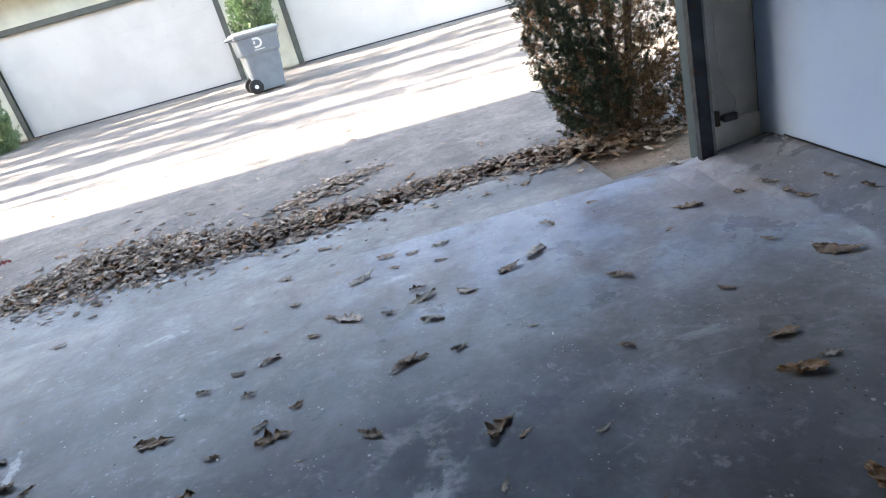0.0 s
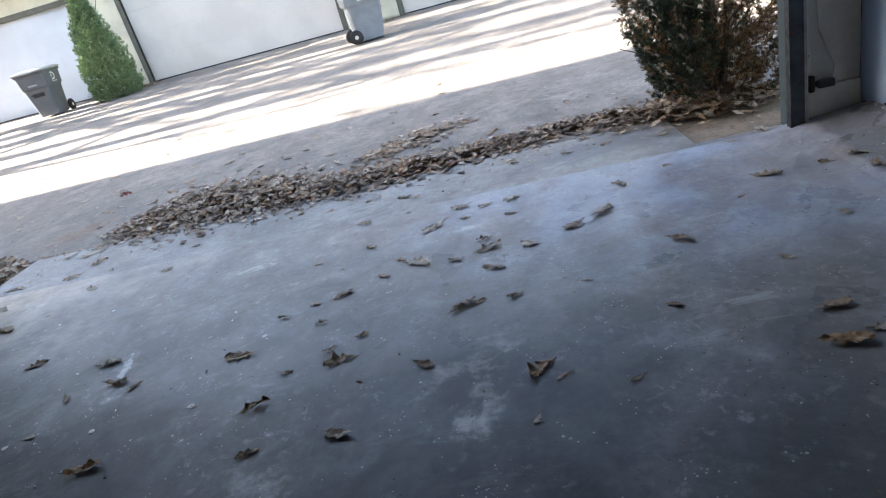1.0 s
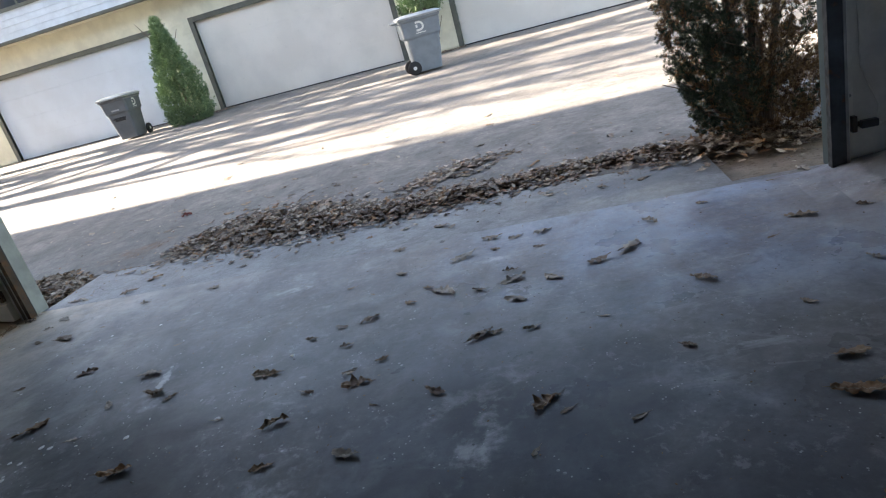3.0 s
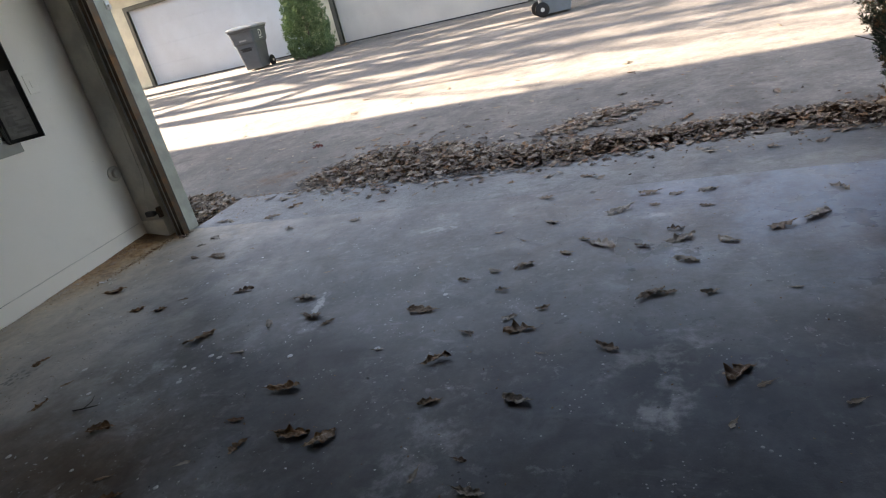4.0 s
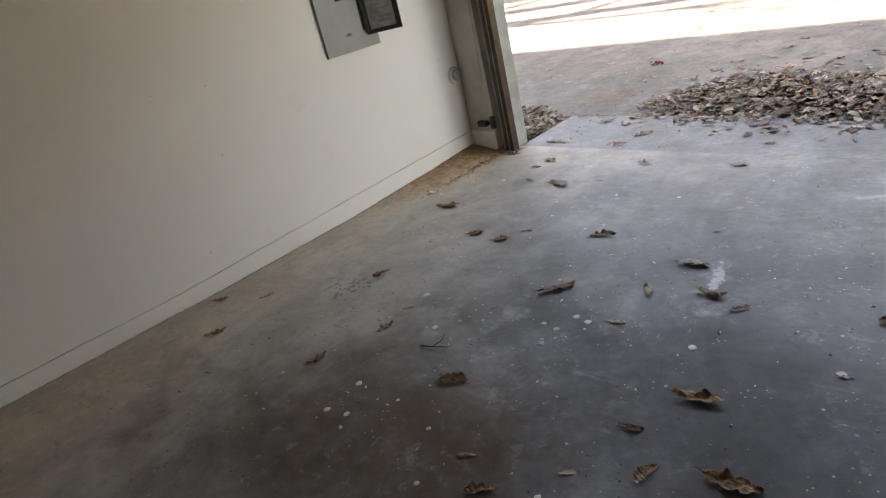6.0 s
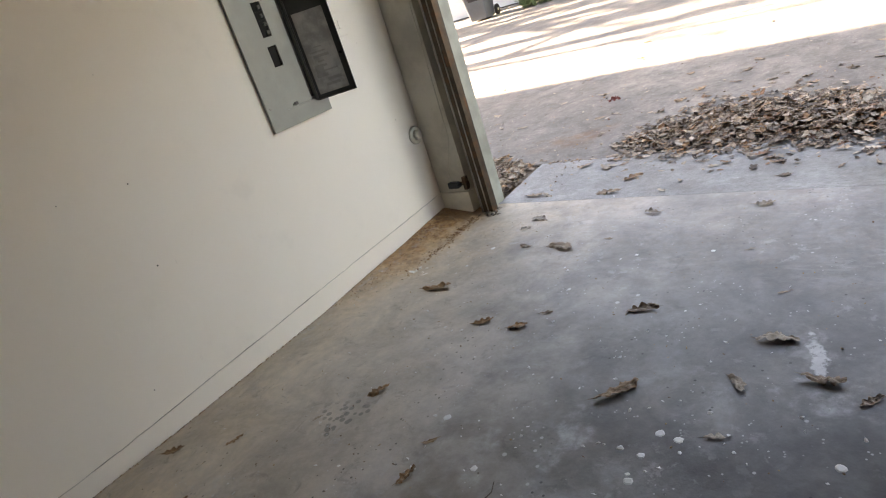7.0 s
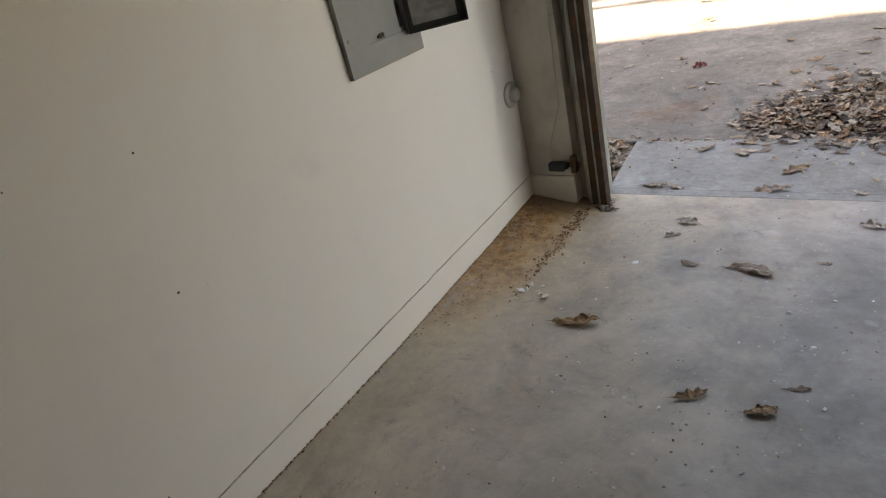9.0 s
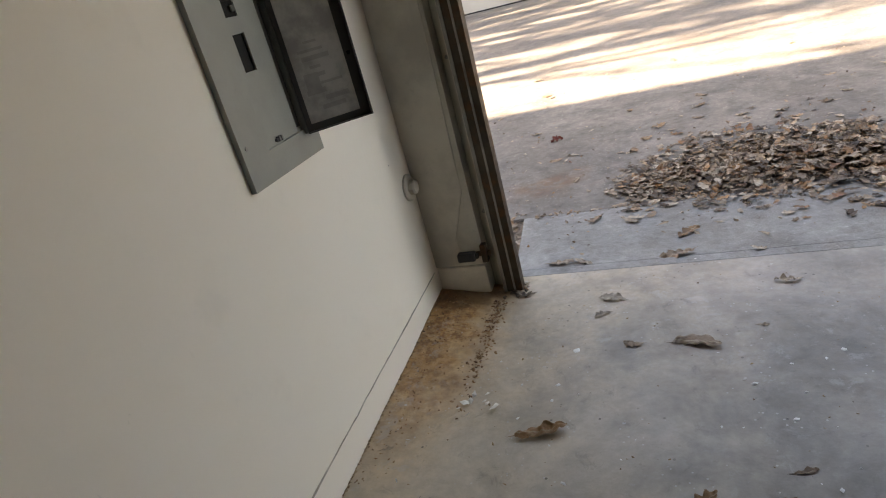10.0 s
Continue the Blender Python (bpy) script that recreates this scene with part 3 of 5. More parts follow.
structure("trim_gap", foot_gap(), M_HOLE, "dark uneven joint between the floor fillet and the wall", "trim")
structure("trim_corner_crack", corner_crack(), M_RUSTY, "dark ragged crack up the corner of the walls", "trim")
structure("baseboard_front_right", boxes((OPEN_R + 0.07, RIGHT - 0.003, FRONT - 0.010, FRONT + 0.04, 0.006, 0.192), bevel=0.003), M_BASE, "cream painted stem course under the front wall", "baseboard")
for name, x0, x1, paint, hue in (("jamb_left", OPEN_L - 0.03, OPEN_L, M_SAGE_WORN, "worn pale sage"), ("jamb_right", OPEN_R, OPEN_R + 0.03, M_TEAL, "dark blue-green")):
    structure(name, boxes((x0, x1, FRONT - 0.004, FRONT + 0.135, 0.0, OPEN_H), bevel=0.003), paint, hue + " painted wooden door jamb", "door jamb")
structure("jamb_head", boxes((OPEN_L - 0.03, OPEN_R + 0.03, FRONT - 0.004, FRONT + 0.135, OPEN_H, OPEN_H + 0.03), bevel=0.003), M_SAGE, "sage green painted head of the door opening", "door jamb")
structure("trim_left", boxes((OPEN_L - 0.13, OPEN_L - 0.031, FRONT + 0.131, FRONT + 0.150, -0.06, OPEN_H + 0.1), bevel=0.003), M_SAGE, "sage green exterior trim board", "trim")
structure("trim_right", boxes((OPEN_R + 0.031, OPEN_R + 0.13, FRONT + 0.131, FRONT + 0.150, -0.06, OPEN_H + 0.1), bevel=0.003), M_SAGE, "sage green exterior trim board", "trim")

# unseen rest of the garage's house row, stepped forward to shade the driveway
STEP = 5.20
structure("wall_unseen_row", boxes((-9.0, LEFT - 0.15, FRONT, FRONT + 0.13, -0.3, 7.3), (RIGHT + 0.15, 16, FRONT, FRONT + 0.13, -0.3, 7.3), (LEFT - 0.15, RIGHT + 0.15, FRONT, FRONT + 0.13, CEIL + 0.13, 7.3),
                            (-42.0, -9.14, STEP, STEP + 0.13, -0.3, 7.3), (-9.14, -9.0, FRONT, STEP + 0.13, -0.3, 7.3),
                            (-42.13, -42.0, -9, STEP + 0.13, -0.3, 7.3), (16, 16.13, -9, FRONT + 0.13, -0.3, 7.3), (-42.0, 16, -9.13, -9, -0.3, 7.3)), M_EXT, "unseen tan outer wall of the row, stepped to shade the driveway", "wall")
structure("roof", boxes((-8.5, 16.6, -9.6, FRONT + 0.6, 7.3, 7.5), (-42.6, -8.5, -9.6, STEP + 0.6, 7.3, 7.5)), M_ROOF, "unseen flat roof with a wide eave that shades the driveway", "roof")


# ---- ground ----
def alley(y):
    return -0.045 + 0.0385 * (y - 3.95)


def sheet():
    bm = bmesh.new()
    ys = [-400, -12, 3.0, 3.95, 8, 12, 15.5, 40, 400]
    zs = [-0.4, -0.3, -0.052, -0.058, alley(8) - 0.06, alley(12) - 0.06, alley(15.5) - 0.05, 0.5, 0.5]
    rows = [[bm.verts.new((x, y, z)) for x in (-400, -60, -30, -10, 0, 10, 30, 60, 400)] for y, z in zip(ys, zs)]
    for a, b in zip(rows, rows[1:]):
        for i in range(len(a) - 1):
            bm.faces.new((a[i], a[i + 1], b[i + 1], b[i]))
    return bm


structure("ground", sheet(), M_DIRT, "bare brown earth between the houses", "ground")


def slab(x0, x1, y0, y1, z=alley, thick=0.12, bevel=0.006):
    bm = bmesh.new()
    v = box(bm, x0, x1, y0, y1, 0, 1)
    for p in v:
        p.co.z = z(p.co.y) - (thick if p.co.z < 0.5 else 0)
    soften(bm, bevel)
    return bm


drive = tagged(new("pavement"), "pale concrete shared driveway with leaves and tree shadows", "driveway", kind="structure")
xs = (-15.5, -12, -8.25, 9, 15, 30)
for x0, x1 in zip(xs, xs[1:]):
    part("slab", slab(x0, x1 - 0.01, 3.988, 14.97), M_DRIVE, drive)
apron = tagged(new("apron"), "grey concrete apron outside the garage threshold", "apron", kind="structure")


def apron_z(y):
    return -0.012 - 0.035 * (y - 3.33) if y > 3.324 else -0.003 - 0.03 * (y - 3.25)


def ground_z(x, y):
    """Height of what lies underfoot: garage slab, lip, apron or driveway."""
    return floor_z(x, y) if y < 3.252 else apron_z(y) if y < 3.982 else alley(y)


def skewed(bm):
    """The left end of the apron runs outward at a slant."""
    for v in bm.verts:
        if v.co.x < -3.0:
            v.co.x += 0.04 - 0.12 * (v.co.y - 3.35)
    return bm


part("slab", skewed(slab(-3.33, 1.16, 3.331, 3.976, apron_z, 0.12, 0.004)), M_APRON, apron)
part("threshold_lip", slab(-3.288, 1.61, 3.257, 3.321, apron_z, 0.12, 0.003), M_APRON, apron)


# ---- garage door tracks, sensors ----
def door_track(x, side, name, steel, label):
    """A vertical roller track: a C channel on an angle, with a curve at the top. side: +1 where the opening lies towards +x."""
    t = base(name, pose(x, FRONT - 0.005, 0), label, "door track", "overhead door tracks")
    h = 1.95
    bm = bmesh.new()
    prof = [(0.038, -0.012), (0.038, -0.060), (-0.034, -0.060), (-0.034, -0.012)]
    inner = [(0.033, -0.012), (0.033, -0.055), (-0.029, -0.055), (-0.029, -0.012)]
    path = [(0.0, 0.012)] + [(0.0, h * i / 4) for i in range(1, 5)]
    for a in range(1, 7):
        g = math.radians(15 * a)
        path.append((-0.3 * (1 - math.cos(g)), h + 0.3 * math.sin(g)))
    rows = []
    for i, (dy, z) in enumerate(path):
        tilt = math.radians(max(0, i - 4) * 15)
        rows.append([bm.verts.new((px * side, dy + py * math.cos(tilt), z + py * math.sin(tilt))) for px, py in prof + inner[::-1]])
    for lo, hi in zip(rows, rows[1:]):
        for k in range(8):
            bm.faces.new((lo[k], lo[(k + 1) % 8], hi[(k + 1) % 8], hi[k]))
    bm.faces.new(rows[0])
    bm.faces.new(rows[-1])
    part("channel", bm, steel, t)
    part("wall_angle", boxes((-side * 0.040 - 0.002, -side * 0.040 + 0.002, -0.055, 0.004, 0.02, h), (min(-side * 0.040, -side * 0.078), max(-side * 0.040, -side * 0.078), 0.0, 0.004, 0.02, h)), M_RETURN, t, "angle painted over in cream")
    # added steel strips that put the channel's highlight and bright streak into shape
    part("edge_glint", boxes((min(-side * 0.036, -side * 0.024), max(-side * 0.036, -side * 0.024), -0.064, -0.0605, 0.012, h), bevel=0.001), M_TRACK, t, "thin pale steel strip drawn as the edge's highlight")
    if side > 0:
        part("glint_streak", boxes((min(side * 0.004, side * 0.012), max(side * 0.004, side * 0.012), -0.064, -0.0605, 0.012, h), bevel=0.001), M_TRACK, t, "added bright steel strip for the shiny streak down the track")
    part("weather_strip", boxes((side * 0.026 - 0.004, side * 0.026 + 0.004, -0.010, 0.004, 0.0, h + 0.1), bevel=0.002), M_BLACK, t)
    for z in (0.35, 0.95, 1.55):
        bm = tube(bmesh.new(), [(-side * 0.060, 0.0, z), (-side * 0.060, -0.012, z)], 0.008, 6)
        part("bolt", bm, M_TRACK, t)
    return t


door_track(-3.250, 1, "door_track", M_RUSTY, "dark rusty steel overhead door track beside the jamb")
door_track(1.588, -1, "door_track", M_DARKSTEEL, "dark grey steel overhead door track beside the jamb")


def photo_eye(x, y, side, z):
    s = base("photo_eye", pose(x, y, z), "small black door safety sensor on a bracket with a wire", "sensor", "door safety sensors")
    part("housing", boxes((-0.042, 0.030, -0.050, -0.018, -0.018, 0.018), bevel=0.004), M_BLACK, s)
    part("lens", tube(bmesh.new(), [(side * 0.030, -0.034, 0), (side * 0.040, -0.034, 0)], 0.011, 10), M_HOLE, s)
    part("bracket", boxes((min(0, side * 0.09), max(0, side * 0.09), -0.018, -0.014, -0.012, 0.012), (side * 0.062 - 0.011, side * 0.062 + 0.011, -0.03, 0.002, -0.035, 0.04), bevel=0.002), M_RUSTY, s)
    pts = [(-side * 0.03, -0.02, 0.015), (-side * 0.045, -0.006, 0.07), (-side * 0.01, 0.0, 0.16), (side * 0.025, 0.0, 0.26), (side * 0.03, 0.002, 0.5), (side * 0.04, 0.002, 1.0), (side * 0.045, 0.002, 1.9)]
    part("wire", tube(bmesh.new(), pts, 0.0028, 5), M_RETURN, s)


photo_eye(-3.385, 3.105, 1, 0.205)
photo_eye(1.72, FRONT - 0.012, -1, 0.215)

# ---- electrical panel on the left wall ----
def electric_panel():
    p = base("electric_panel", pose(LEFT, 2.18, 0.85), "grey steel breaker panel with its narrow door hanging open", "electrical panel")
    d = 0.016
    # cover with an opening for the breakers
    part("cover", boxes((0.0, d, 0.0, 0.105, 0.0, 0.95), (0.0, d, 0.292, 0.362, 0.0, 0.95), (0.0, d, 0.105, 0.292, 0.0, 0.075), (0.0, d, 0.105, 0.292, 0.895, 0.95)), M_PANEL, p)
    bm = bmesh.new()
    ys, zs = (0.105, 0.138, 0.188, 0.198, 0.248, 0.292), (0.075, 0.262, 0.352, 0.392, 0.542, 0.572, 0.655, 0.885, 0.895)
    solid = {(i, j) for i in range(5) for j in range(8)} - {(1, 1), (1, 3), (1, 5), (1, 6), (3, 4), (3, 5), (3, 6)}
    for i, j in solid:
        box(bm, 0.002, 0.008, ys[i], ys[i + 1], zs[j], zs[j + 1])
    part("dead_front", bm, M_PANEL, p)
    part("cavity", boxes((-0.008, 0.0006, 0.105, 0.292, 0.075, 0.895)), M_HOLE, p)
    for y, z in [(0.163, 0.67 + 0.036 * k) for k in range(6)] + [(0.223, 0.79 + 0.036 * k) for k in range(3)]:
        b = part("breaker", boxes((0.0, 0.012, y - 0.023, y + 0.023, z - 0.015, z + 0.015), bevel=0.002), M_WHITE, p, "white breaker")
        part("toggle", boxes((0.012, 0.021, y - 0.008, y + 0.008, z - 0.005, z + 0.005), bevel=0.002), M_WHITE, b)
    for y, z in [(0.163, 0.41 + 0.036 * k) for k in range(4)] + [(0.163, 0.59), (0.163, 0.63)] + [(0.223, 0.56 + 0.036 * k) for k in range(6)]:
        b = part("breaker", boxes((0.0, 0.005, y - 0.0245, y + 0.0245, z - 0.0176, z + 0.0176)), M_HOLE, p, "black breaker")
        part("toggle", boxes((0.005, 0.012, y + 0.002, y + 0.020, z - 0.008, z + 0.008), bevel=0.002), M_BREAKER, b, "dark grey-green toggle")
    # raised dark strip holding the shade of the groove by the hinge
    part("recess_shadow_gap", boxes((0.0082, 0.0095, 0.272, 0.289, 0.088, 0.885), bevel=0.0005), M_PANEL_IN, p, "dark strip drawn for the shaded groove by the hinge")
    part("hinge", tube(bmesh.new(), [(d + 0.004, 0.296, 0.062), (d + 0.004, 0.296, 0.885)], 0.0055, 8), M_PANEL, p)
    for y, z in ((0.02, 0.105), (0.02, 0.85), (0.34, 0.105), (0.34, 0.85)):
        part("screw", tube(bmesh.new(), [(d - 0.002, y, z), (d + 0.003, y, z)], 0.005, 8), M_TRACK, p)
    part("latch", boxes((0.008, 0.016, 0.155, 0.185, 0.082, 0.09), (0.008, 0.02, 0.162, 0.168, 0.08, 0.094), (0.008, 0.02, 0.174, 0.180, 0.08, 0.094), bevel=0.001), M_TRACK, p)
    # the door, swung out past a right angle; its inner face looks into the garage
    m = Matrix.Translation((d + 0.006, 0.298, 0.06)) @ Matrix.Rotation(radians(-50), 4, "Z")
    def leaf(*sets, bevel=0.0):
        bm = boxes(*sets, bevel=bevel)
        bm.transform(m)
        return bm
    w, h = 0.19, 0.83
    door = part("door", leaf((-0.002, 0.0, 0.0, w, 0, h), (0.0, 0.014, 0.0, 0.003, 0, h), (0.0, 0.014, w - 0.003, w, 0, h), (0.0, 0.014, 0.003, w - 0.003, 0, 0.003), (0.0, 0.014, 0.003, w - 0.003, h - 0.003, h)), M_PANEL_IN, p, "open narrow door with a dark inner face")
    part("label", leaf((0.0005, 0.0015, 0.016, w - 0.03, 0.022, 0.39)), M_LABEL, door, "faded printed label")
    rng = random.Random(5)
    for k in range(9):
        z = 0.05 + 0.022 * k
        y0 = 0.03 + 0.05 * rng.random()
        part("print_bar", leaf((0.0016, 0.0022, y0, y0 + 0.03 + 0.05 * rng.random(), z, z + 0.006 + 0.008 * rng.random())), M_INK, door)
    part("print_bar", leaf((0.0016, 0.0022, 0.035, 0.075, 0.1, 0.15)), M_INK, door)
    part("label_hole", leaf((0.0016, 0.003, w - 0.022, w - 0.012, 0.17, 0.18)), M_HOLE, door)
    return p


electric_panel()

plate = base("light_switch", pose(LEFT, 2.785, 1.20), "wall switch plate painted over off-white beside the panel", "switch")
part("plate", boxes((0.0, 0.006, -0.036, 0.036, -0.058, 0.058), bevel=0.002), M_WALL, plate)
part("rocker", boxes((0.006, 0.011, -0.010, 0.010, -0.022, 0.022), bevel=0.002), M_WALL, plate)

plug = base("wall_cap", pose(LEFT, 3.062, 0.525), "cream painted round pipe cap on the wall by the corner", "pipe cap")
part("flange", tube(bmesh.new(), [(0.0, 0, 0), (0.008, 0, 0), (0.012, 0, 0)], [0.052, 0.052, 0.046], 20), M_RETURN, plug)
part("cap", tube(bmesh.new(), [(0.010, 0, 0), (0.030, 0, 0), (0.036, 0, 0)], [0.030, 0.030, 0.024], 8), M_RETURN, plug)

clip = base("jamb_clip", pose(OPEN_L, 3.305, 1.56), "small white plastic clip screwed to the door jamb", "clip")
part("plate", boxes((0.0, 0.006, -0.018, 0.018, -0.045, 0.045), bevel=0.002), M_WHITE, clip)
part("hook", boxes((0.006, 0.022, -0.010, 0.010, -0.035, -0.015), bevel=0.003), M_WHITE, clip)


# ---- houses across the driveway ----
FAR, FLOOR_Z = 15.0, alley(15.0)


def far_houses():
    h = base("townhouse_row", pose(0, FAR, FLOOR_Z), "row of two-storey townhouses with off-white garage doors and sage trim", "house")
    doors = [(-20.9, -16.0), (-14.75, -9.32), (-8.15, -3.25), (-1.78, 3.12), (4.3, 9.2)]
    top = 2.14
    sets, x = [], -22.0
    for a, b in doors + [(14.0, 14.0)]:
        sets.append((x, a - 0.0, 0.0, 0.2, 0, top) if a < 14 else (x, 14.0, 0.0, 0.2, 0, top))
        x = b
    sets.append((-22.0, 14.0, 0.0, 0.2, top, 2.86))
    sets.append((-22.0, 14.0, 9.0, 9.2, 0, 2.86))
    sets.append((-22.2, -22.0, 0, 9.2, 0, 2.86))
    sets.append((14.0, 14.2, 0, 9.2, 0, 2.86))
    part("lower_wall", boxes(*sets), M_CREAM, h, "cream painted lower wall")
    for a, b in doors:
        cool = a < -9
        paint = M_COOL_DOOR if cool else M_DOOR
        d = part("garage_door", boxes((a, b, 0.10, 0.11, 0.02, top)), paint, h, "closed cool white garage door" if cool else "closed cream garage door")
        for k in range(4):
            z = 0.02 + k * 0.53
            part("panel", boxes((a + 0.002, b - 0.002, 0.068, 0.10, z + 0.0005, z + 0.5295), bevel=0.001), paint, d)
        part("bottom_seal", boxes((a, b, 0.05, 0.10, -0.02, 0.02)), M_BLACK, d, "dark rubber seal")
        for x0, x1, z0, z1 in ((a - 0.12, a, 0.0, top + 0.12), (b, b + 0.12, 0.0, top + 0.12), (a, b, top, top + 0.12)):
            part("door_trim", boxes((x0, x1, -0.022, 0.066, z0, z1), bevel=0.004), M_SAGE, h, "sage green trim board")
    # lapped boards between the doors
    for (_, a), (b, _) in zip(doors, doors[1:]):
        for k in range(19):
            z = 0.04 + k * 0.118
            bm = bmesh.new()
            v = box(bm, a + 0.125, b - 0.125, -0.022, 0.0, z, z + 0.119)
            for p in v:
                if p.co.z > z + 0.1 and p.co.y < -0.001:
                    p.co.y = -0.003
            part("siding_board", bm, M_CREAM, h)
    # projecting upper storey
    part("upper_wall", boxes((-22, 14, -0.45, 9.2, 2.9, 6.5)), M_UPPER, h, "pale blue-grey upper storey")
    for k in range(24):
        z = 2.92 + k * 0.15
        bm = bmesh.new()
        for p in box(bm, -22, 14, -0.50, -0.45, z, z + 0.152):
            if p.co.z > z + 0.1 and p.co.y < -0.49:
                p.co.y = -0.488
        part("siding_board", bm, M_UPPER, h)
    part("upper_band", boxes((-22, 14, -0.53, -0.40, 2.85, 2.92), bevel=0.006), M_SAGE, h)
    part("soffit", boxes((-22, 14, -0.40, 0.0, 2.862, 2.897)), M_CREAM, h)
    for x in (-17.2, -9.05, -8.35, -2.5, 3.7, 9.8):
        part("corner_board", boxes((x - 0.05, x + 0.05, -0.525, -0.501, 2.92, 6.5), bevel=0.004), M_UPPER, h)
    for x in (-12.2, -5.6, 0.6, 6.8):
        w = part("window", boxes((x - 0.75, x + 0.75, -0.53, -0.502, 3.55, 3.63), (x - 0.75, x + 0.75, -0.53, -0.502, 4.82, 4.9), (x - 0.75, x - 0.67, -0.53, -0.502, 3.63, 4.82), (x + 0.67, x + 0.75, -0.53, -0.502, 3.63, 4.82), (x - 0.03, x + 0.03, -0.53, -0.502, 3.63, 4.82)), M_SAGE, h)
        part("pane", boxes((x - 0.67, x - 0.03, -0.512, -0.503, 3.63, 4.82)), M_GLASS, w)
        part("pane", boxes((x + 0.03, x + 0.67, -0.512, -0.503, 3.63, 4.82)), M_GLASS, w)
    part("roof", boxes((-22.6, 14.6, -1.1, 9.8, 6.5, 6.7)), M_ROOF, h)
    return h


far_houses()


# ---- wheeled bins ----
def lofted(rings, close=True):
    """A solid through rounded rectangles (x0, x1, y0, y1, z, corner radius)."""
    bm = bmesh.new()
    loops = []
    for x0, x1, y0, y1, z, r in rings:
        loop = []
        for cx, cy, a0 in ((x1 - r, y1 - r, 0), (x0 + r, y1 - r, 90), (x0 + r, y0 + r, 180), (x1 - r, y0 + r, 270)):
            for k in range(4):
                g = math.radians(a0 + 30 * k)
                loop.append(bm.verts.new((cx + r * math.cos(g), cy + r * math.sin(g), z)))
        loops.append(loop)
    n = len(loops[0])
    for lo, hi in zip(loops, loops[1:]):
        for k in range(n):
            bm.faces.new((lo[k], lo[(k + 1) % n], hi[(k + 1) % n], hi[k]))
    bm.faces.new(loops[0][::-1])
    bm.faces.new(loops[-1])
    return bm


def wheeled_bin(m, label, shell):
    """Back with the wheels and handle at -x, front at +x."""
    b = base("wheeled_bin", m, label, "bin", "wheeled bins on the driveway")
    part("body", lofted([(-0.24, 0.25, -0.22, 0.22, 0.03, 0.05), (-0.27, 0.30, -0.25, 0.25, 0.35, 0.05), (-0.29, 0.33, -0.28, 0.28, 0.62, 0.05), (-0.34, 0.36, -0.30, 0.30, 0.66, 0.05),
                         (-0.36, 0.39, -0.32, 0.32, 0.92, 0.05), (-0.385, 0.41, -0.345, 0.345, 0.935, 0.05), (-0.385, 0.41, -0.345, 0.345, 0.975, 0.05)]), shell, b, smooth=False)
    lid = part("lid", lofted([(-0.40, 0.44, -0.365, 0.365, 0.978, 0.06), (-0.40, 0.45, -0.37, 0.37, 1.005, 0.06), (-0.36, 0.38, -0.32, 0.32, 1.04, 0.08), (-0.25, 0.27, -0.22, 0.22, 1.055, 0.08)]), M_LID, b, "pale grey lid")
    part("lid_grip", boxes((0.44, 0.475, -0.14, 0.14, 0.975, 1.0), bevel=0.005), M_LID, lid)
    part("handle", tube(bmesh.new(), [(-0.38, -0.26, 0.95), (-0.46, -0.25, 0.965), (-0.47, -0.1, 0.97), (-0.47, 0.1, 0.97), (-0.46, 0.25, 0.965), (-0.38, 0.26, 0.95)], 0.016, 8), shell, b, smooth=True)
    part("axle", tube(bmesh.new(), [(-0.27, -0.30, 0.125), (-0.27, 0.30, 0.125)], 0.012, 8), M_TRACK, b)
    for s in (-1, 1):
        w = part("wheel", tube(bmesh.new(), [(-0.27, s * 0.255, 0.125), (-0.27, s * 0.262, 0.125), (-0.27, s * 0.303, 0.125), (-0.27, s * 0.31, 0.125)], [0.11, 0.125, 0.125, 0.11], 20), M_TYRE, b, "black rubber wheel", True)
        part("hub", tube(bmesh.new(), [(-0.27, s * 0.309, 0.125), (-0.27, s * 0.316, 0.125)], 0.035, 12), M_WHITE, w)
    part("catch_bar", tube(bmesh.new(), [(0.325, -0.16, 0.52), (0.325, 0.16, 0.52)], 0.014, 8), M_BLACK, b)
    part("recess", boxes((0.30, 0.322, -0.13, 0.13, 0.46, 0.60), bevel=0.004), M_BLACK, b, "dark lifting recess")
    part("instruction_bar", boxes((0.345, 0.372, -0.10, 0.10, 0.70, 0.735)), M_LID, b)
    for s in (-1, 1):
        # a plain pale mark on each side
        bm = bmesh.new()
        quads = []
        for k in range(10):
            g0, g1 = math.radians(-90 + 18 * k), math.radians(-72 + 18 * k)
            quads.append([(s * -1 * (-0.01 + r * math.cos(g)), 0.82 + r * math.sin(g)) for r, g in ((0.085, g0), (0.085, g1), (0.05, g1), (0.05, g0))])
        for u0, u1, z0, z1 in ((-0.075, -0.01, 0.87, 0.905), (-0.075, -0.01, 0.735, 0.77), (-0.075, -0.04, 0.80, 0.85), (-0.09, 0.09, 0.70, 0.715)):
            quads.append([(-s * u0, z0), (-s * u1, z0), (-s * u1, z1), (-s * u0, z1)])
        for q in quads:
            y = [s * (0.3025 + 0.079 * (z - 0.66)) + s * 0.003 for _, z in q]
            bm.faces.new([bm.verts.new((x, yy, z)) for (x, z), yy in zip(q, y)])
        r = bmesh.ops.extrude_face_region(bm, geom=bm.faces[:])
        bmesh.ops.translate(bm, vec=(0, -s * 0.004, 0), verts=[e for e in r["geom"] if isinstance(e, bmesh.types.BMVert)])
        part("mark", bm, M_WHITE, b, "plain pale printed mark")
    return b


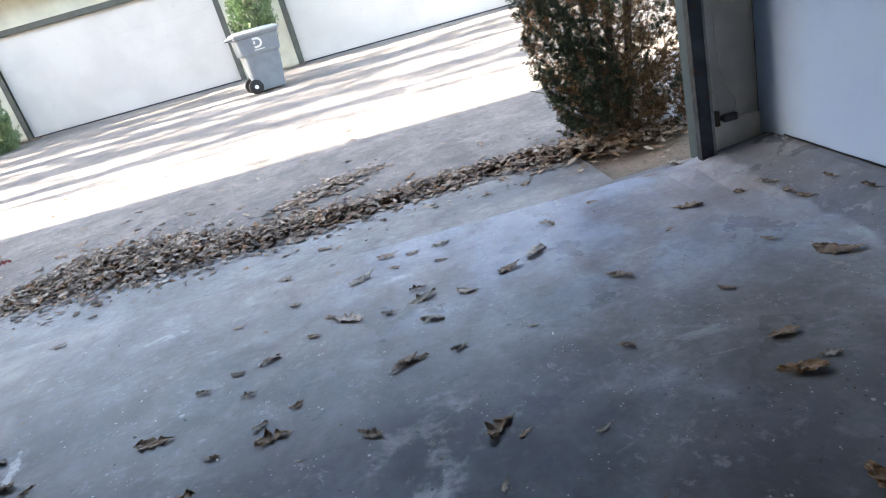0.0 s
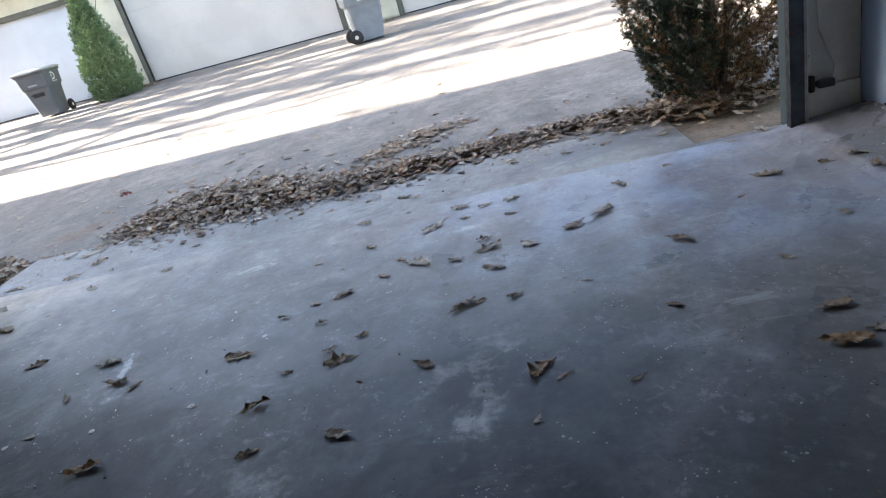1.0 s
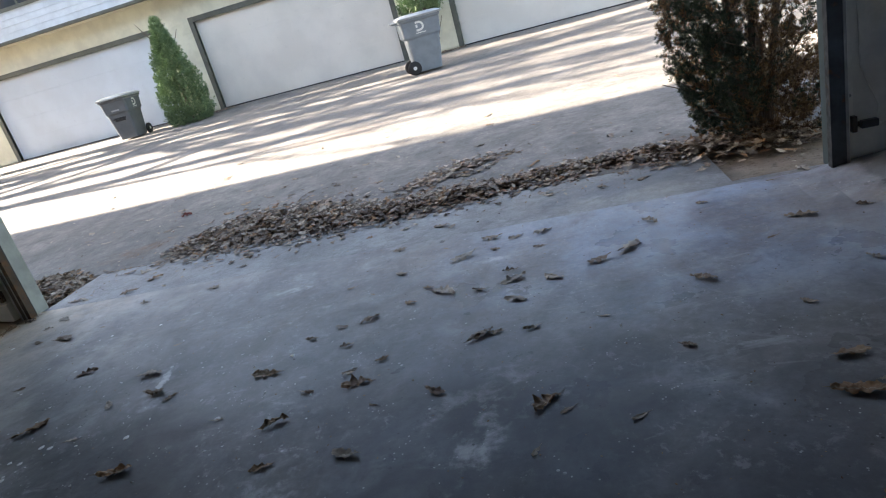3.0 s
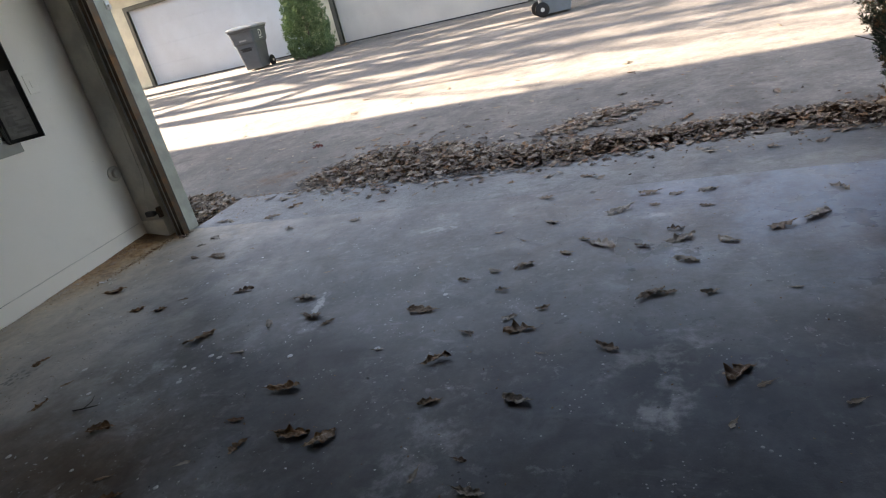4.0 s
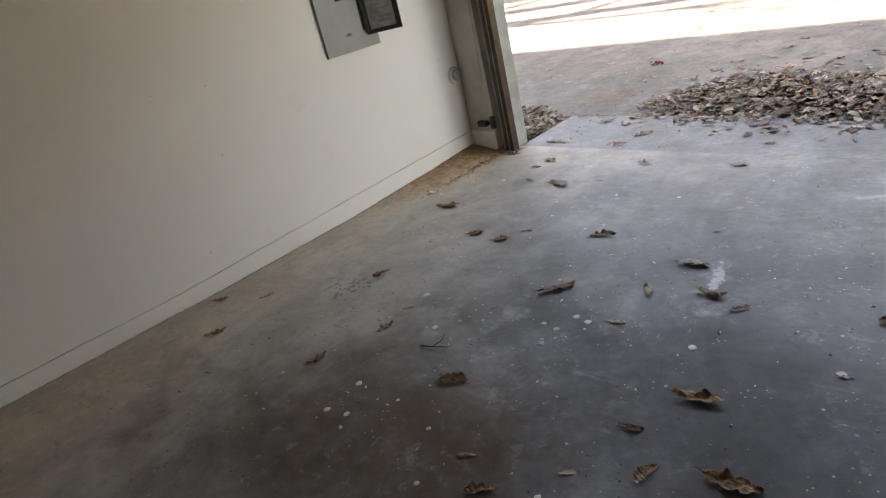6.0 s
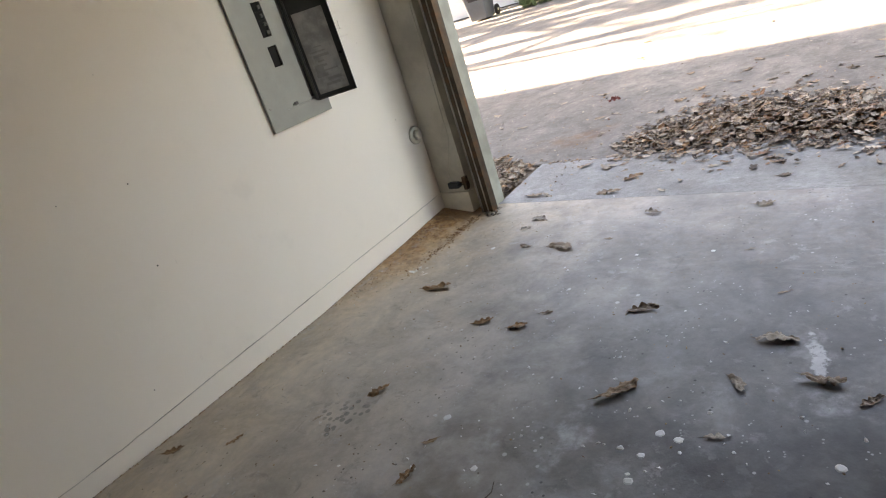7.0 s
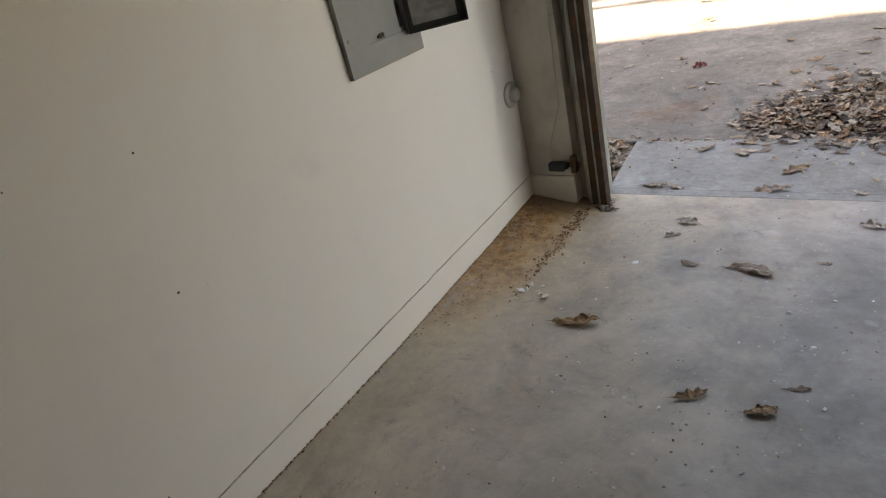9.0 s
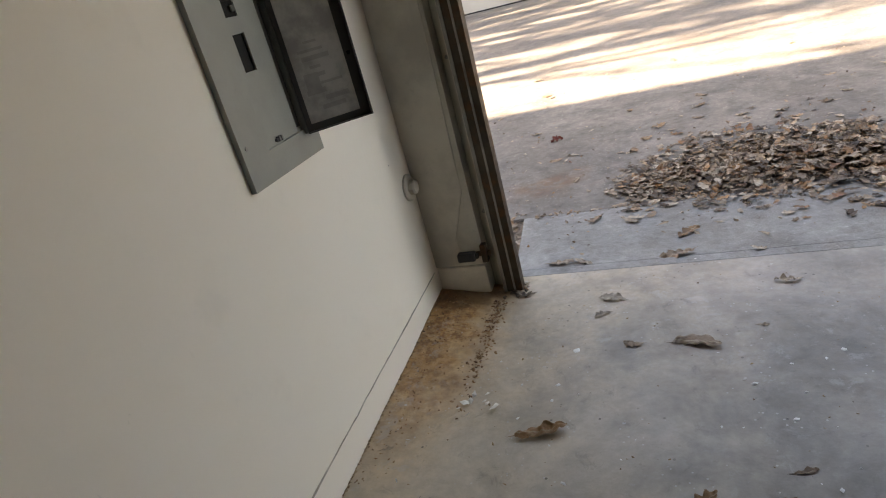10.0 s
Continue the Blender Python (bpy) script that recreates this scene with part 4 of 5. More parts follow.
wheeled_bin(pose(-2.10, 11.95, alley(11.9), 0, 0, 20), "grey-blue plastic wheeled bin with a pale lid, standing on the driveway", M_BIN)
wheeled_bin(pose(-9.92, 13.60, alley(13.5), 0, 0, 278), "dark grey wheeled bin beside a conical evergreen", M_BIN_DARK)


# ---- evergreens ----
def sprays(rng, count, place, size, blades=6, droop=0.2, width=0.10):
    """A mesh of many small fans of narrow blades. place(rng) gives a point and an outward direction."""
    verts, faces = [], []
    for _ in range(count):
        p, d = place(rng)
        d = (d + Vector((rng.uniform(-0.5, 0.5), rng.uniform(-0.5, 0.5), rng.uniform(-0.1, 0.7)))).normalized()
        side = d.cross(Vector((rng.uniform(-1, 1), rng.uniform(-1, 1), rng.uniform(-1, 1)))).normalized()
        s = size * rng.uniform(0.6, 1.35)
        for k in range(blades):
            a = (k / (blades - 1) - 0.5) * 1.9
            e = (d * math.cos(a) + side * math.sin(a)).normalized()
            root = p + d * s * 0.22 * k / blades
            tip = root + e * s * (1.0 - 0.25 * abs(a)) - Vector((0, 0, droop * s * 0.4))
            w = e.cross(d.cross(side)).normalized() * s * width
            mid = root.lerp(tip, 0.55) + Vector((rng.uniform(-1, 1), rng.uniform(-1, 1), rng.uniform(-1, 1))) * s * 0.06
            i = len(verts)
            verts += [root - w * 0.5, root + w * 0.5, mid + w, mid - w, tip]
            faces += [(i, i + 1, i + 2, i + 3), (i + 3, i + 2, i + 4)]
    return verts, faces


def leafy(name, verts, faces, material, parent, label=""):
    me = bpy.data.meshes.new(name)
    me.from_pydata([tuple(v) for v in verts], [], faces)
    me.materials.append(material)
    ob = new(name, me)
    ob.parent = parent
    return tagged(ob, label)


def cone_place(h, r0, profile, seed, low=0.05, inner=0.35, bias=None):
    off = Vector((seed * 3.1, seed * 1.7, seed))
    def place(rng):
        while True:
            t = rng.uniform(low, 1.0)
            g = rng.uniform(0, 2 * math.pi)
            lump = 1 + 0.30 * noise.noise(Vector((math.cos(g) * 1.6, math.sin(g) * 1.6, t * 5)) + off) + 0.16 * noise.noise(Vector((math.cos(g) * 5, math.sin(g) * 5, t * 14)) + off)
            r = r0 * profile(t) * lump * (1 - inner * rng.random() ** 2)
            p = Vector((r * math.cos(g), r * math.sin(g), t * h))
            if bias is None or bias(p, rng):
                return p, Vector((math.cos(g), math.sin(g), 0.5))
    return place


def branchlets(rng, count, place, reach, each, size, keep=None):
    """Sprays gathered on short branchlets that sweep outward and up, which leaves gaps between them."""
    verts, faces = [], []
    for _ in range(count):
        p, d = place(rng)
        if keep and not keep(p, rng):
            continue
        d = (d + Vector((rng.uniform(-0.3, 0.3), rng.uniform(-0.3, 0.3), rng.uniform(0.2, 1.0)))).normalized()
        length = reach * rng.uniform(0.6, 1.4)
        start = p - d * length * 0.75

        def along(q):
            u = q.random()
            spread = 0.16 * length * (1.05 - u * 0.7)
            return start + d * length * u + Vector((q.gauss(0, spread), q.gauss(0, spread), q.gauss(0, spread * 0.7))), d

        v, f = sprays(rng, each, along, size, 4, 0.1, 0.075)
        j = len(verts)
        verts += v
        faces += [tuple(a + j for a in q) for q in f]
    return verts, faces


def evergreen(x, y, h, r, seed, count, label, profile, stem=0.0):
    t = base("evergreen_shrub", pose(x, y, alley(y) - 0.04), label, "shrub")
    rng = random.Random(seed)
    part("trunk", tube(bmesh.new(), [(0, 0, 0), (0.03, 0.02, h * 0.4), (0, 0, h * 0.9)], [0.05, 0.035, 0.01], 7), M_BARK, t)
    v, f = branchlets(rng, count, cone_place(h * 0.95, r, profile, seed, max(0.03, stem), 0.4), 0.20, 20, 0.052)
    leafy("crown", v, f, M_GREEN, t)
    for k in range(7):
        g = rng.uniform(0, 6.28)
        z = h * (0.04 + 0.11 * k)
        part("branch", tube(bmesh.new(), [(0, 0, z), (math.cos(g) * r * 0.4, math.sin(g) * r * 0.4, z + 0.1 * h), (math.cos(g) * r * 0.75, math.sin(g) * r * 0.75, z + 0.24 * h)], [0.016, 0.011, 0.005], 5), M_BARK, t)
    return t


evergreen(-8.36, 13.75, 2.55, 0.57, 3, 1350, "bright green conical evergreen against the far garage wall", lambda u: (0.66 + 0.42 * math.sin(min(1.0, u * 2.6) * 1.57)) * (1 - u ** 1.45) + 0.05)
evergreen(-2.40, 14.35, 3.0, 0.50, 8, 760, "green evergreen with a bare lower stem beside the far garage door", lambda u: (1.05 * (1 - u ** 2.6) + 0.05) * (0.5 + 0.5 * min(1, u * 2)), 0.36)


def near_juniper():
    h, r = 2.6, 0.50
    t = base("juniper_shrub", pose(1.55, 4.24, -0.06), "half-dead juniper shrub with dark green and brown foliage", "shrub")
    rng = random.Random(21)
    prof = lambda u: (0.74 + 0.34 * math.sin(u * 3.0)) * (1 - u ** 4) + 0.04
    for k in range(6):
        g = 1.1 + 1.05 * k
        part("trunk", tube(bmesh.new(), [(0.05 * math.cos(g), 0.05 * math.sin(g), 0), (0.11 * math.cos(g), 0.11 * math.sin(g), 0.45), (0.20 * math.cos(g + 0.3), 0.20 * math.sin(g + 0.3), 1.2), (0.14 * math.cos(g), 0.14 * math.sin(g), 2.2)], [0.034, 0.026, 0.018, 0.006], 7), M_BARK, t)
    for k in range(90):
        g, z = rng.uniform(0, 6.28), rng.uniform(0.05, 1.9)
        e = r * rng.uniform(0.7, 1.12)
        up = rng.uniform(0.05, 0.4)
        part("twig", tube(bmesh.new(), [(0.06 * math.cos(g), 0.06 * math.sin(g), z), (0.5 * e * math.cos(g + 0.15), 0.5 * e * math.sin(g + 0.15), z + up * 0.35), (e * math.cos(g - 0.1), e * math.sin(g - 0.1), z + up)], [0.009, 0.006, 0.0025], 5), M_BARK, t)
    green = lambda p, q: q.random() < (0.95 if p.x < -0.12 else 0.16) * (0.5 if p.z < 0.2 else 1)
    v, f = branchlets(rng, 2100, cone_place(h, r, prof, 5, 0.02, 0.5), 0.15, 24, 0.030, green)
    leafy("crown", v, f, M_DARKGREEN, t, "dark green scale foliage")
    dead = lambda p, q: q.random() < (0.25 if p.x < -0.1 else 0.8) * (0.28 if p.x > 0.10 and p.z > 0.6 else 1)
    v, f = branchlets(rng, 2900, cone_place(h, r * 0.96, prof, 6, 0.01, 0.8), 0.14, 16, 0.032, dead)
    leafy("dead_foliage", v, f, M_DEAD, t, "dry brown dead foliage")
    return t


near_juniper()


# ---- unseen bare trees past the driveway's end, placed to stripe it with shadows ----
def tree(x, y, h, seed, lean, limbs=9, thick=1.0, fork=3):
    t = base("tree", pose(x, y, 0.0), "unseen tall bare tree with thin brown leaves, casting shadow streaks", "tree", "trees beyond the driveway")
    rng = random.Random(seed)
    top = Vector((lean, lean * 0.3, h))
    spine = [Vector((0, 0, -0.3)), Vector((lean * 0.15, 0.1, h * 0.3)), Vector((lean * 0.45, -0.05, h * 0.6)), top]
    part("trunk", tube(bmesh.new(), spine, [0.32 * thick, 0.27 * thick, 0.20 * thick, 0.06 * thick], 9), M_BARK, t)
    bm, tips = bmesh.new(), []

    def grow(p, d, length, r, depth):
        q = p + d * length * 0.5 + Vector((rng.uniform(-1, 1), rng.uniform(-1, 1), rng.uniform(-0.3, 0.6))) * length * 0.07
        e = q + (d + Vector((0, 0, 0.25))).normalized() * length * 0.5
        tube(bm, [p, q, e], [r, r * 0.72, r * 0.45], 5, False)
        tips.append(e)
        if depth:
            for _ in range(fork):
                nd = (d + Vector((rng.uniform(-0.8, 0.8), rng.uniform(-0.8, 0.8), rng.uniform(-0.2, 0.7)))).normalized()
                grow(q.lerp(e, rng.random()), nd, length * rng.uniform(0.45, 0.7), r * 0.5, depth - 1)

    for k in range(limbs):
        u = 0.30 + 0.62 * k / limbs
        p = spine[1].lerp(spine[2], (u - 0.3) / 0.3) if u < 0.6 else spine[2].lerp(spine[3], (u - 0.6) / 0.4)
        g = rng.uniform(0, 6.28)
        grow(p, Vector((math.cos(g), math.sin(g), rng.uniform(0.4, 1.0))).normalized(), h * rng.uniform(0.18, 0.3) * (1.3 - 0.6 * u), 0.13 * thick * (1.4 - u), 2)
    part("limbs", bm, M_BARK, t)
    tag = [p for p in tips]
    v, f = sprays(rng, 500, lambda q: (q.choice(tag) + Vector((q.gauss(0, 0.25), q.gauss(0, 0.25), q.gauss(0, 0.25))), Vector((q.uniform(-1, 1), q.uniform(-1, 1), 0.2))), 0.13, 4)
    leafy("crown", v, f, M_LITTER, t, "sparse dry brown leaves")
    return t


tree(-18.5, 7.8, 13.0, 11, 0.3, 6, 0.9)
tree(-21.0, 8.8, 15.0, 12, -0.6, 10)
tree(-18.0, 10.3, 12.5, 13, 0.5, 11, 1.15)
tree(-23.0, 11.2, 16.0, 14, 0.8, 13, 1.15)
tree(-19.5, 12.6, 13.0, 15, -0.4, 12, 1.15)


# ---- dry oak leaves ----
def leaf_mesh(seed, rows=26, across=(-1, -0.72, -0.42, -0.16, 0, 0.16, 0.42, 0.72, 1), length=0.125, wide=0.62, lobes=3.5):
    """One oak leaf with pointed lobes, rolled and crumpled as it dried, lying round its middle."""
    rng = random.Random(seed)
    ph = rng.uniform(0, 6.28)
    cut = rng.uniform(0.45, 0.72)                     # depth of the bays between the lobes
    roll = rng.choice((1, 1, -1)) * rng.uniform(1.2, 3.6)   # curl across the leaf
    skew = rng.uniform(-0.9, 0.9)                     # one edge rolls more than the other
    arch = rng.uniform(-0.4, 0.9)                     # curl along the leaf
    twist, bend = rng.uniform(-1.0, 1.0), rng.uniform(-0.5, 0.5)
    verts, faces = [], []
    n = len(across)
    for i in range(rows + 1):
        t = i / rows
        env = (math.sin(math.pi * min(1, t * 0.92 + 0.06)) ** 0.7) * (0.55 + 0.6 * t)
        for u in across:
            tooth = abs(((t + 0.04 * abs(u)) * lobes + ph + (0.28 if u > 0 else 0.0)) % 1.0 * 2 - 1)
            tooth = 1 - cut * (1 - tooth ** 0.8)
            ragged = 1 + 0.22 * noise.noise(Vector((t * 13, u * 2, seed)))
            e = abs(u)
            w = wide * 0.5 * env * (1 + (tooth * ragged - 1) * e ** 1.3) * u
            turn = w * roll * (1 + skew * (1 if u > 0 else -1) * 0.6)
            py = math.sin(turn) / roll if abs(turn) > 1e-4 else w
            lift = (1 - math.cos(turn)) / abs(roll) * (1 if roll > 0 else -1)
            px = t - 0.5
            pz = lift + arch * 0.6 * px * px + twist * w * px
            pz += 0.13 * noise.noise(Vector((px * 4, py * 6, seed * 2.3))) + 0.11 * noise.noise(Vector((px * 10, py * 13, seed * 1.3))) + 0.05 * noise.noise(Vector((px * 24, py * 27, seed * 0.7)))
            verts.append(Vector((px, py + bend * px * px, pz * 0.62)) * length)
    for i in range(rows):
        for k in range(n - 1):
            j = i * n + k
            faces.append((j, j + 1, j + n + 1, j + n))
    # stalk
    c = verts[n // 2]
    j = len(verts)
    verts += [c + Vector((0, 0.0012, 0)), c + Vector((0, -0.0012, 0)), c + Vector((-0.022, 0.003 * twist, 0.004)), c + Vector((0, 0, 0.002))]
    faces += [(j, j + 1, j + 2), (j, j + 2, j + 3), (j + 1, j + 3, j + 2)]
    low = min(v.z for v in verts)
    return [v - Vector((0, 0, low)) for v in verts], faces


def leaf_data(name, seed, material, **kw):
    v, f = leaf_mesh(seed, **kw)
    me = bpy.data.meshes.new(name)
    me.from_pydata([tuple(p) for p in v], [], f)
    me.materials.append(material)
    me.polygons.foreach_set("use_smooth", [True] * len(me.polygons))
    return me


LEAVES = [leaf_data("dry_leaf", 40 + k, M_LEAF) for k in range(20)]
RUST = [leaf_data("dry_leaf", 40 + k, M_RUSTLEAF) for k in range(10)]
SMALL = [leaf_data("dry_leaf", 80 + k, M_LEAF, length=0.062, wide=0.55, lobes=2.4, rows=10, across=(-1, -0.5, 0, 0.5, 1)) for k in range(8)]
# place, length and heading of each leaf
BY_PANEL_WALL = [(-3.47, 2.23, 0.038, 27), (-3.41, 1.12, 0.093, 40), (-3.16, 1.24, 0.066, 75), (-3.09, 0.95, 0.092, 76), (-3.09, 3.37, 0.11, 10),
                 (-3.02, 2.31, 0.150, 12), (-2.92, 1.43, 0.039, 59), (-2.89, 2.91, 0.061, 18), (-2.86, 3.01, 0.097, -1), (-2.83, 0.79, 0.035, 25), (-2.78, 2.72, 0.065, -5),
                 (-2.77, 1.61, 0.086, 63), (-2.62, 2.08, 0.092, 34), (-3.00, 3.36, 0.09, 160), (-2.62, 3.33, 0.135, 8), (-2.59, 2.71, 0.146, -5), (-2.48, 1.06, 0.082, 79), (-2.46, 2.08, 0.078, 28),
                 (-2.42, 1.46, 0.054, 35), (-2.40, 1.32, 0.076, 87), (-2.39, 2.18, 0.053, 11), (-2.39, 2.79, 0.026, -7), (-2.28, 3.05, 0.083, -10), (-2.04, 2.25, 0.113, 26)]
BY_OIL_STAIN = [(-1.96, 1.81, 0.150, 48), (-1.93, 1.21, 0.099, 26), (-1.85, 0.66, 0.079, 77), (-1.82, 3.10, 0.084, 10), (-1.79, 2.70, 0.031, 36), (-1.77, 0.70, 0.028, 51),
                (-1.68, 1.00, 0.054, 30), (-1.66, 1.70, 0.052, 9), (-1.66, 1.92, 0.086, -45), (-1.63, 2.41, 0.040, 32), (-1.60, 2.15, 0.114, 10), (-1.57, 0.93, 0.081, 43),
                (-1.46, 1.97, 0.105, 7), (-1.42, 1.09, 0.050, 39), (-1.37, 1.30, 0.062, 21), (-1.35, 1.92, 0.068, 41), (-1.32, 0.88, 0.092, 88), (-1.28, 1.48, 0.127, 10),
                (-1.27, 1.18, 0.076, 67), (-1.11, 0.91, 0.064, 31), (-1.10, 1.25, 0.128, -3), (-1.01, 1.72, 0.040, 13), (-0.99, 1.24, 0.109, 46), (-0.94, 2.00, 0.135, 10)]
MID_BAY = [(-0.83, 2.25, 0.066, -6), (-0.80, 0.98, 0.087, 27), (-0.80, 2.74, 0.052, 5), (-0.75, 1.66, 0.108, 23), (-0.71, 2.32, 0.067, -10), (-0.69, 1.43, 0.080, 12),
           (-0.69, 1.83, 0.060, 1), (-0.65, 2.62, 0.035, 143), (-0.64, 3.16, 0.091, -12), (-0.63, 2.14, 0.062, 5), (-0.62, 1.12, 0.053, 86), (-0.59, 2.36, 0.098, 28),
           (-0.55, 1.93, 0.064, 25), (-0.55, 2.82, 0.080, -19), (-0.51, 1.19, 0.044, 1), (-0.49, 1.84, 0.116, 23), (-0.45, 1.08, 0.090, -3), (-0.43, 1.99, 0.055, 15),
           (-0.42, 2.46, 0.063, -12), (-0.41, 1.45, 0.099, -21), (-0.39, 1.70, 0.035, 171), (-0.36, 2.59, 0.058, -21), (-0.35, 3.07, 0.035, 146), (-0.27, 2.52, 0.150, -40)]
BEFORE_THRESHOLD = [(-0.23, 2.90, 0.150, 28), (-0.17, 1.73, 0.089, -19), (-0.10, 2.48, 0.068, -8), (-0.10, 3.10, 0.114, 2), (-0.07, 2.93, 0.064, -13), (-0.05, 2.06, 0.119, 48),
                    (0.01, 2.08, 0.064, 4), (0.03, 2.63, 0.074, -2), (0.03, 3.05, 0.082, 36), (0.05, 2.53, 0.132, 18), (0.07, 2.33, 0.105, -7), (0.15, 2.07, 0.068, 12),
                    (0.16, 2.87, 0.068, -9), (0.17, 3.06, 0.111, 28), (0.18, 1.39, 0.045, 65), (0.21, 1.60, 0.113, 56), (0.23, 2.49, 0.097, -22), (0.27, 1.56, 0.052, 23),
                    (0.42, 2.09, 0.041, -1), (0.43, 2.59, 0.113, 19), (0.47, 1.49, 0.054, 27), (0.57, 2.68, 0.150, 59), (0.66, 1.82, 0.061, -22), (0.70, 2.95, 0.088, -44)]
BY_BLUE_WALL = [(0.80, 2.26, 0.108, -29), (0.94, 1.12, 0.105, -81), (0.95, 3.06, 0.057, -38), (1.02, 1.50, 0.125, -8), (1.07, 1.67, 0.096, 2), (1.07, 1.99, 0.059, -47),
                (1.12, 1.54, 0.069, 2), (1.12, 2.54, 0.052, 31), (1.28, 2.71, 0.126, -19), (1.31, 3.21, 0.051, -13), (1.36, 2.23, 0.060, -52), (1.43, 1.96, 0.047, -56),
                (1.45, 1.36, 0.165, 15), (1.48, 3.29, 0.111, -72), (1.49, 2.04, 0.150, -47), (1.52, 2.71, 0.063, -20), (1.63, 1.94, 0.076, -40), (1.63, 2.54, 0.088, -73),
                (1.64, 2.69, 0.107, -29), (1.65, 2.45, 0.071, -52)]
rng = random.Random(7)
for x, y, size, heading in BY_PANEL_WALL + BY_OIL_STAIN + MID_BAY + BEFORE_THRESHOLD + BY_BLUE_WALL:
    rusty = (x < -0.95 and y < 1.55) or (x < -2.4 and y < 2.35) or (0.9 < x < 1.5 and y < 1.52)
    tiny = size < 0.055
    ob = new("dry_leaf", rng.choice(SMALL if tiny else RUST if rusty else LEAVES))
    k = max(size, 0.034) / (0.062 if tiny else 0.125)
    ob.matrix_basis = pose(x, y, ground_z(x, y) + 0.001, rng.uniform(-5, 5), rng.uniform(-5, 5), heading + rng.choice((0, 180)) + rng.uniform(-12, 12)) @ Matrix.Diagonal((k, min(k, 1.05) * rng.uniform(0.8, 1.1), min(k, 1.0) * rng.uniform(0.8, 1.1), 1))
    tagged(ob, "small crumpled dry leaf on the garage floor" if tiny else "rust-brown crumpled oak leaf on the garage floor" if rusty else "large curled brown oak leaf on the garage floor" if size > 0.13 else "curled brown dry oak leaf on the garage floor", "leaf", "dry leaves on the garage floor")

for x, y, z in ((1.78, 2.47, 0.066), (1.80, 2.27, 0.074)):
    ob = new("dry_leaf", LEAVES[3])
    ob.matrix_basis = pose(x, y, z, 0, -22, 70 * y) @ Matrix.Diagonal((0.9, 0.9, 0.5, 1))
    tagged(ob, "brown dry oak leaf on the sloped floor edge", "leaf", "dry leaves on the garage floor")

# single leaves on the apron and the driveway
OUTSIDE = [(-3.51, 5.43), (-3.1, 5.32), (-3.19, 4.87), (-2.82, 4.78), (-3.4, 4.82), (-3.14, 4.6), (-2.39, 5.48), (-2.42, 5.21), (-1.91, 5.26), (-1.68, 5.13),
           (-1.58, 5.28), (-2.17, 4.98), (-1.58, 5.66), (-2.80, 3.75), (-2.67, 3.69), (-2.44, 3.64), (-2.29, 3.47), (-3.06, 3.52), (-2.57, 3.56), (-1.88, 3.64), (-1.80, 3.46), (-1.60, 3.53), (-1.46, 3.54), (-0.46, 3.52), (0.2, 3.74), (0.3, 3.7)]
spare = [(rng.uniform(-5.5, 1.0), rng.uniform(4.7, 7.2)) for _ in range(60)] + [(rng.uniform(-3.2, 1.0), rng.uniform(3.5, 3.95)) for _ in range(10)]
for x, y in OUTSIDE + spare:
    z = ground_z(x, y)
    ob = new("dry_leaf", rng.choice(LEAVES if rng.random() < 0.6 else SMALL))
    s = rng.uniform(0.6, 0.95)
    ob.matrix_basis = pose(x, y, z + 0.001, rng.uniform(-8, 8), rng.uniform(-8, 8), rng.uniform(0, 360)) @ Matrix.Diagonal((s, s, s * 0.8, 1))
    tagged(ob, "pale dry oak leaf on the concrete driveway", "leaf", "dry leaves on the driveway")
red = new("red_leaf", leaf_data("red_leaf", 61, M_RED))
red.matrix_basis = pose(-3.34, 5.22, alley(5.22) + 0.001, 10, 5, 40) @ Matrix.Diagonal((0.8, 0.9, 1.7, 1))
tagged(red, "curled dark red leaf on the concrete driveway", "leaf")

PILE = [leaf_data("leaf", 140 + k, M_LEAF, rows=14, across=(-1, 0, 1), length=0.082, wide=0.86, lobes=3.2) for k in range(10)]
PILE_RAW = [leaf_mesh(160 + k, rows=14, across=(-1, 0, 1), length=0.078, wide=0.86, lobes=3.2) for k in range(10)]


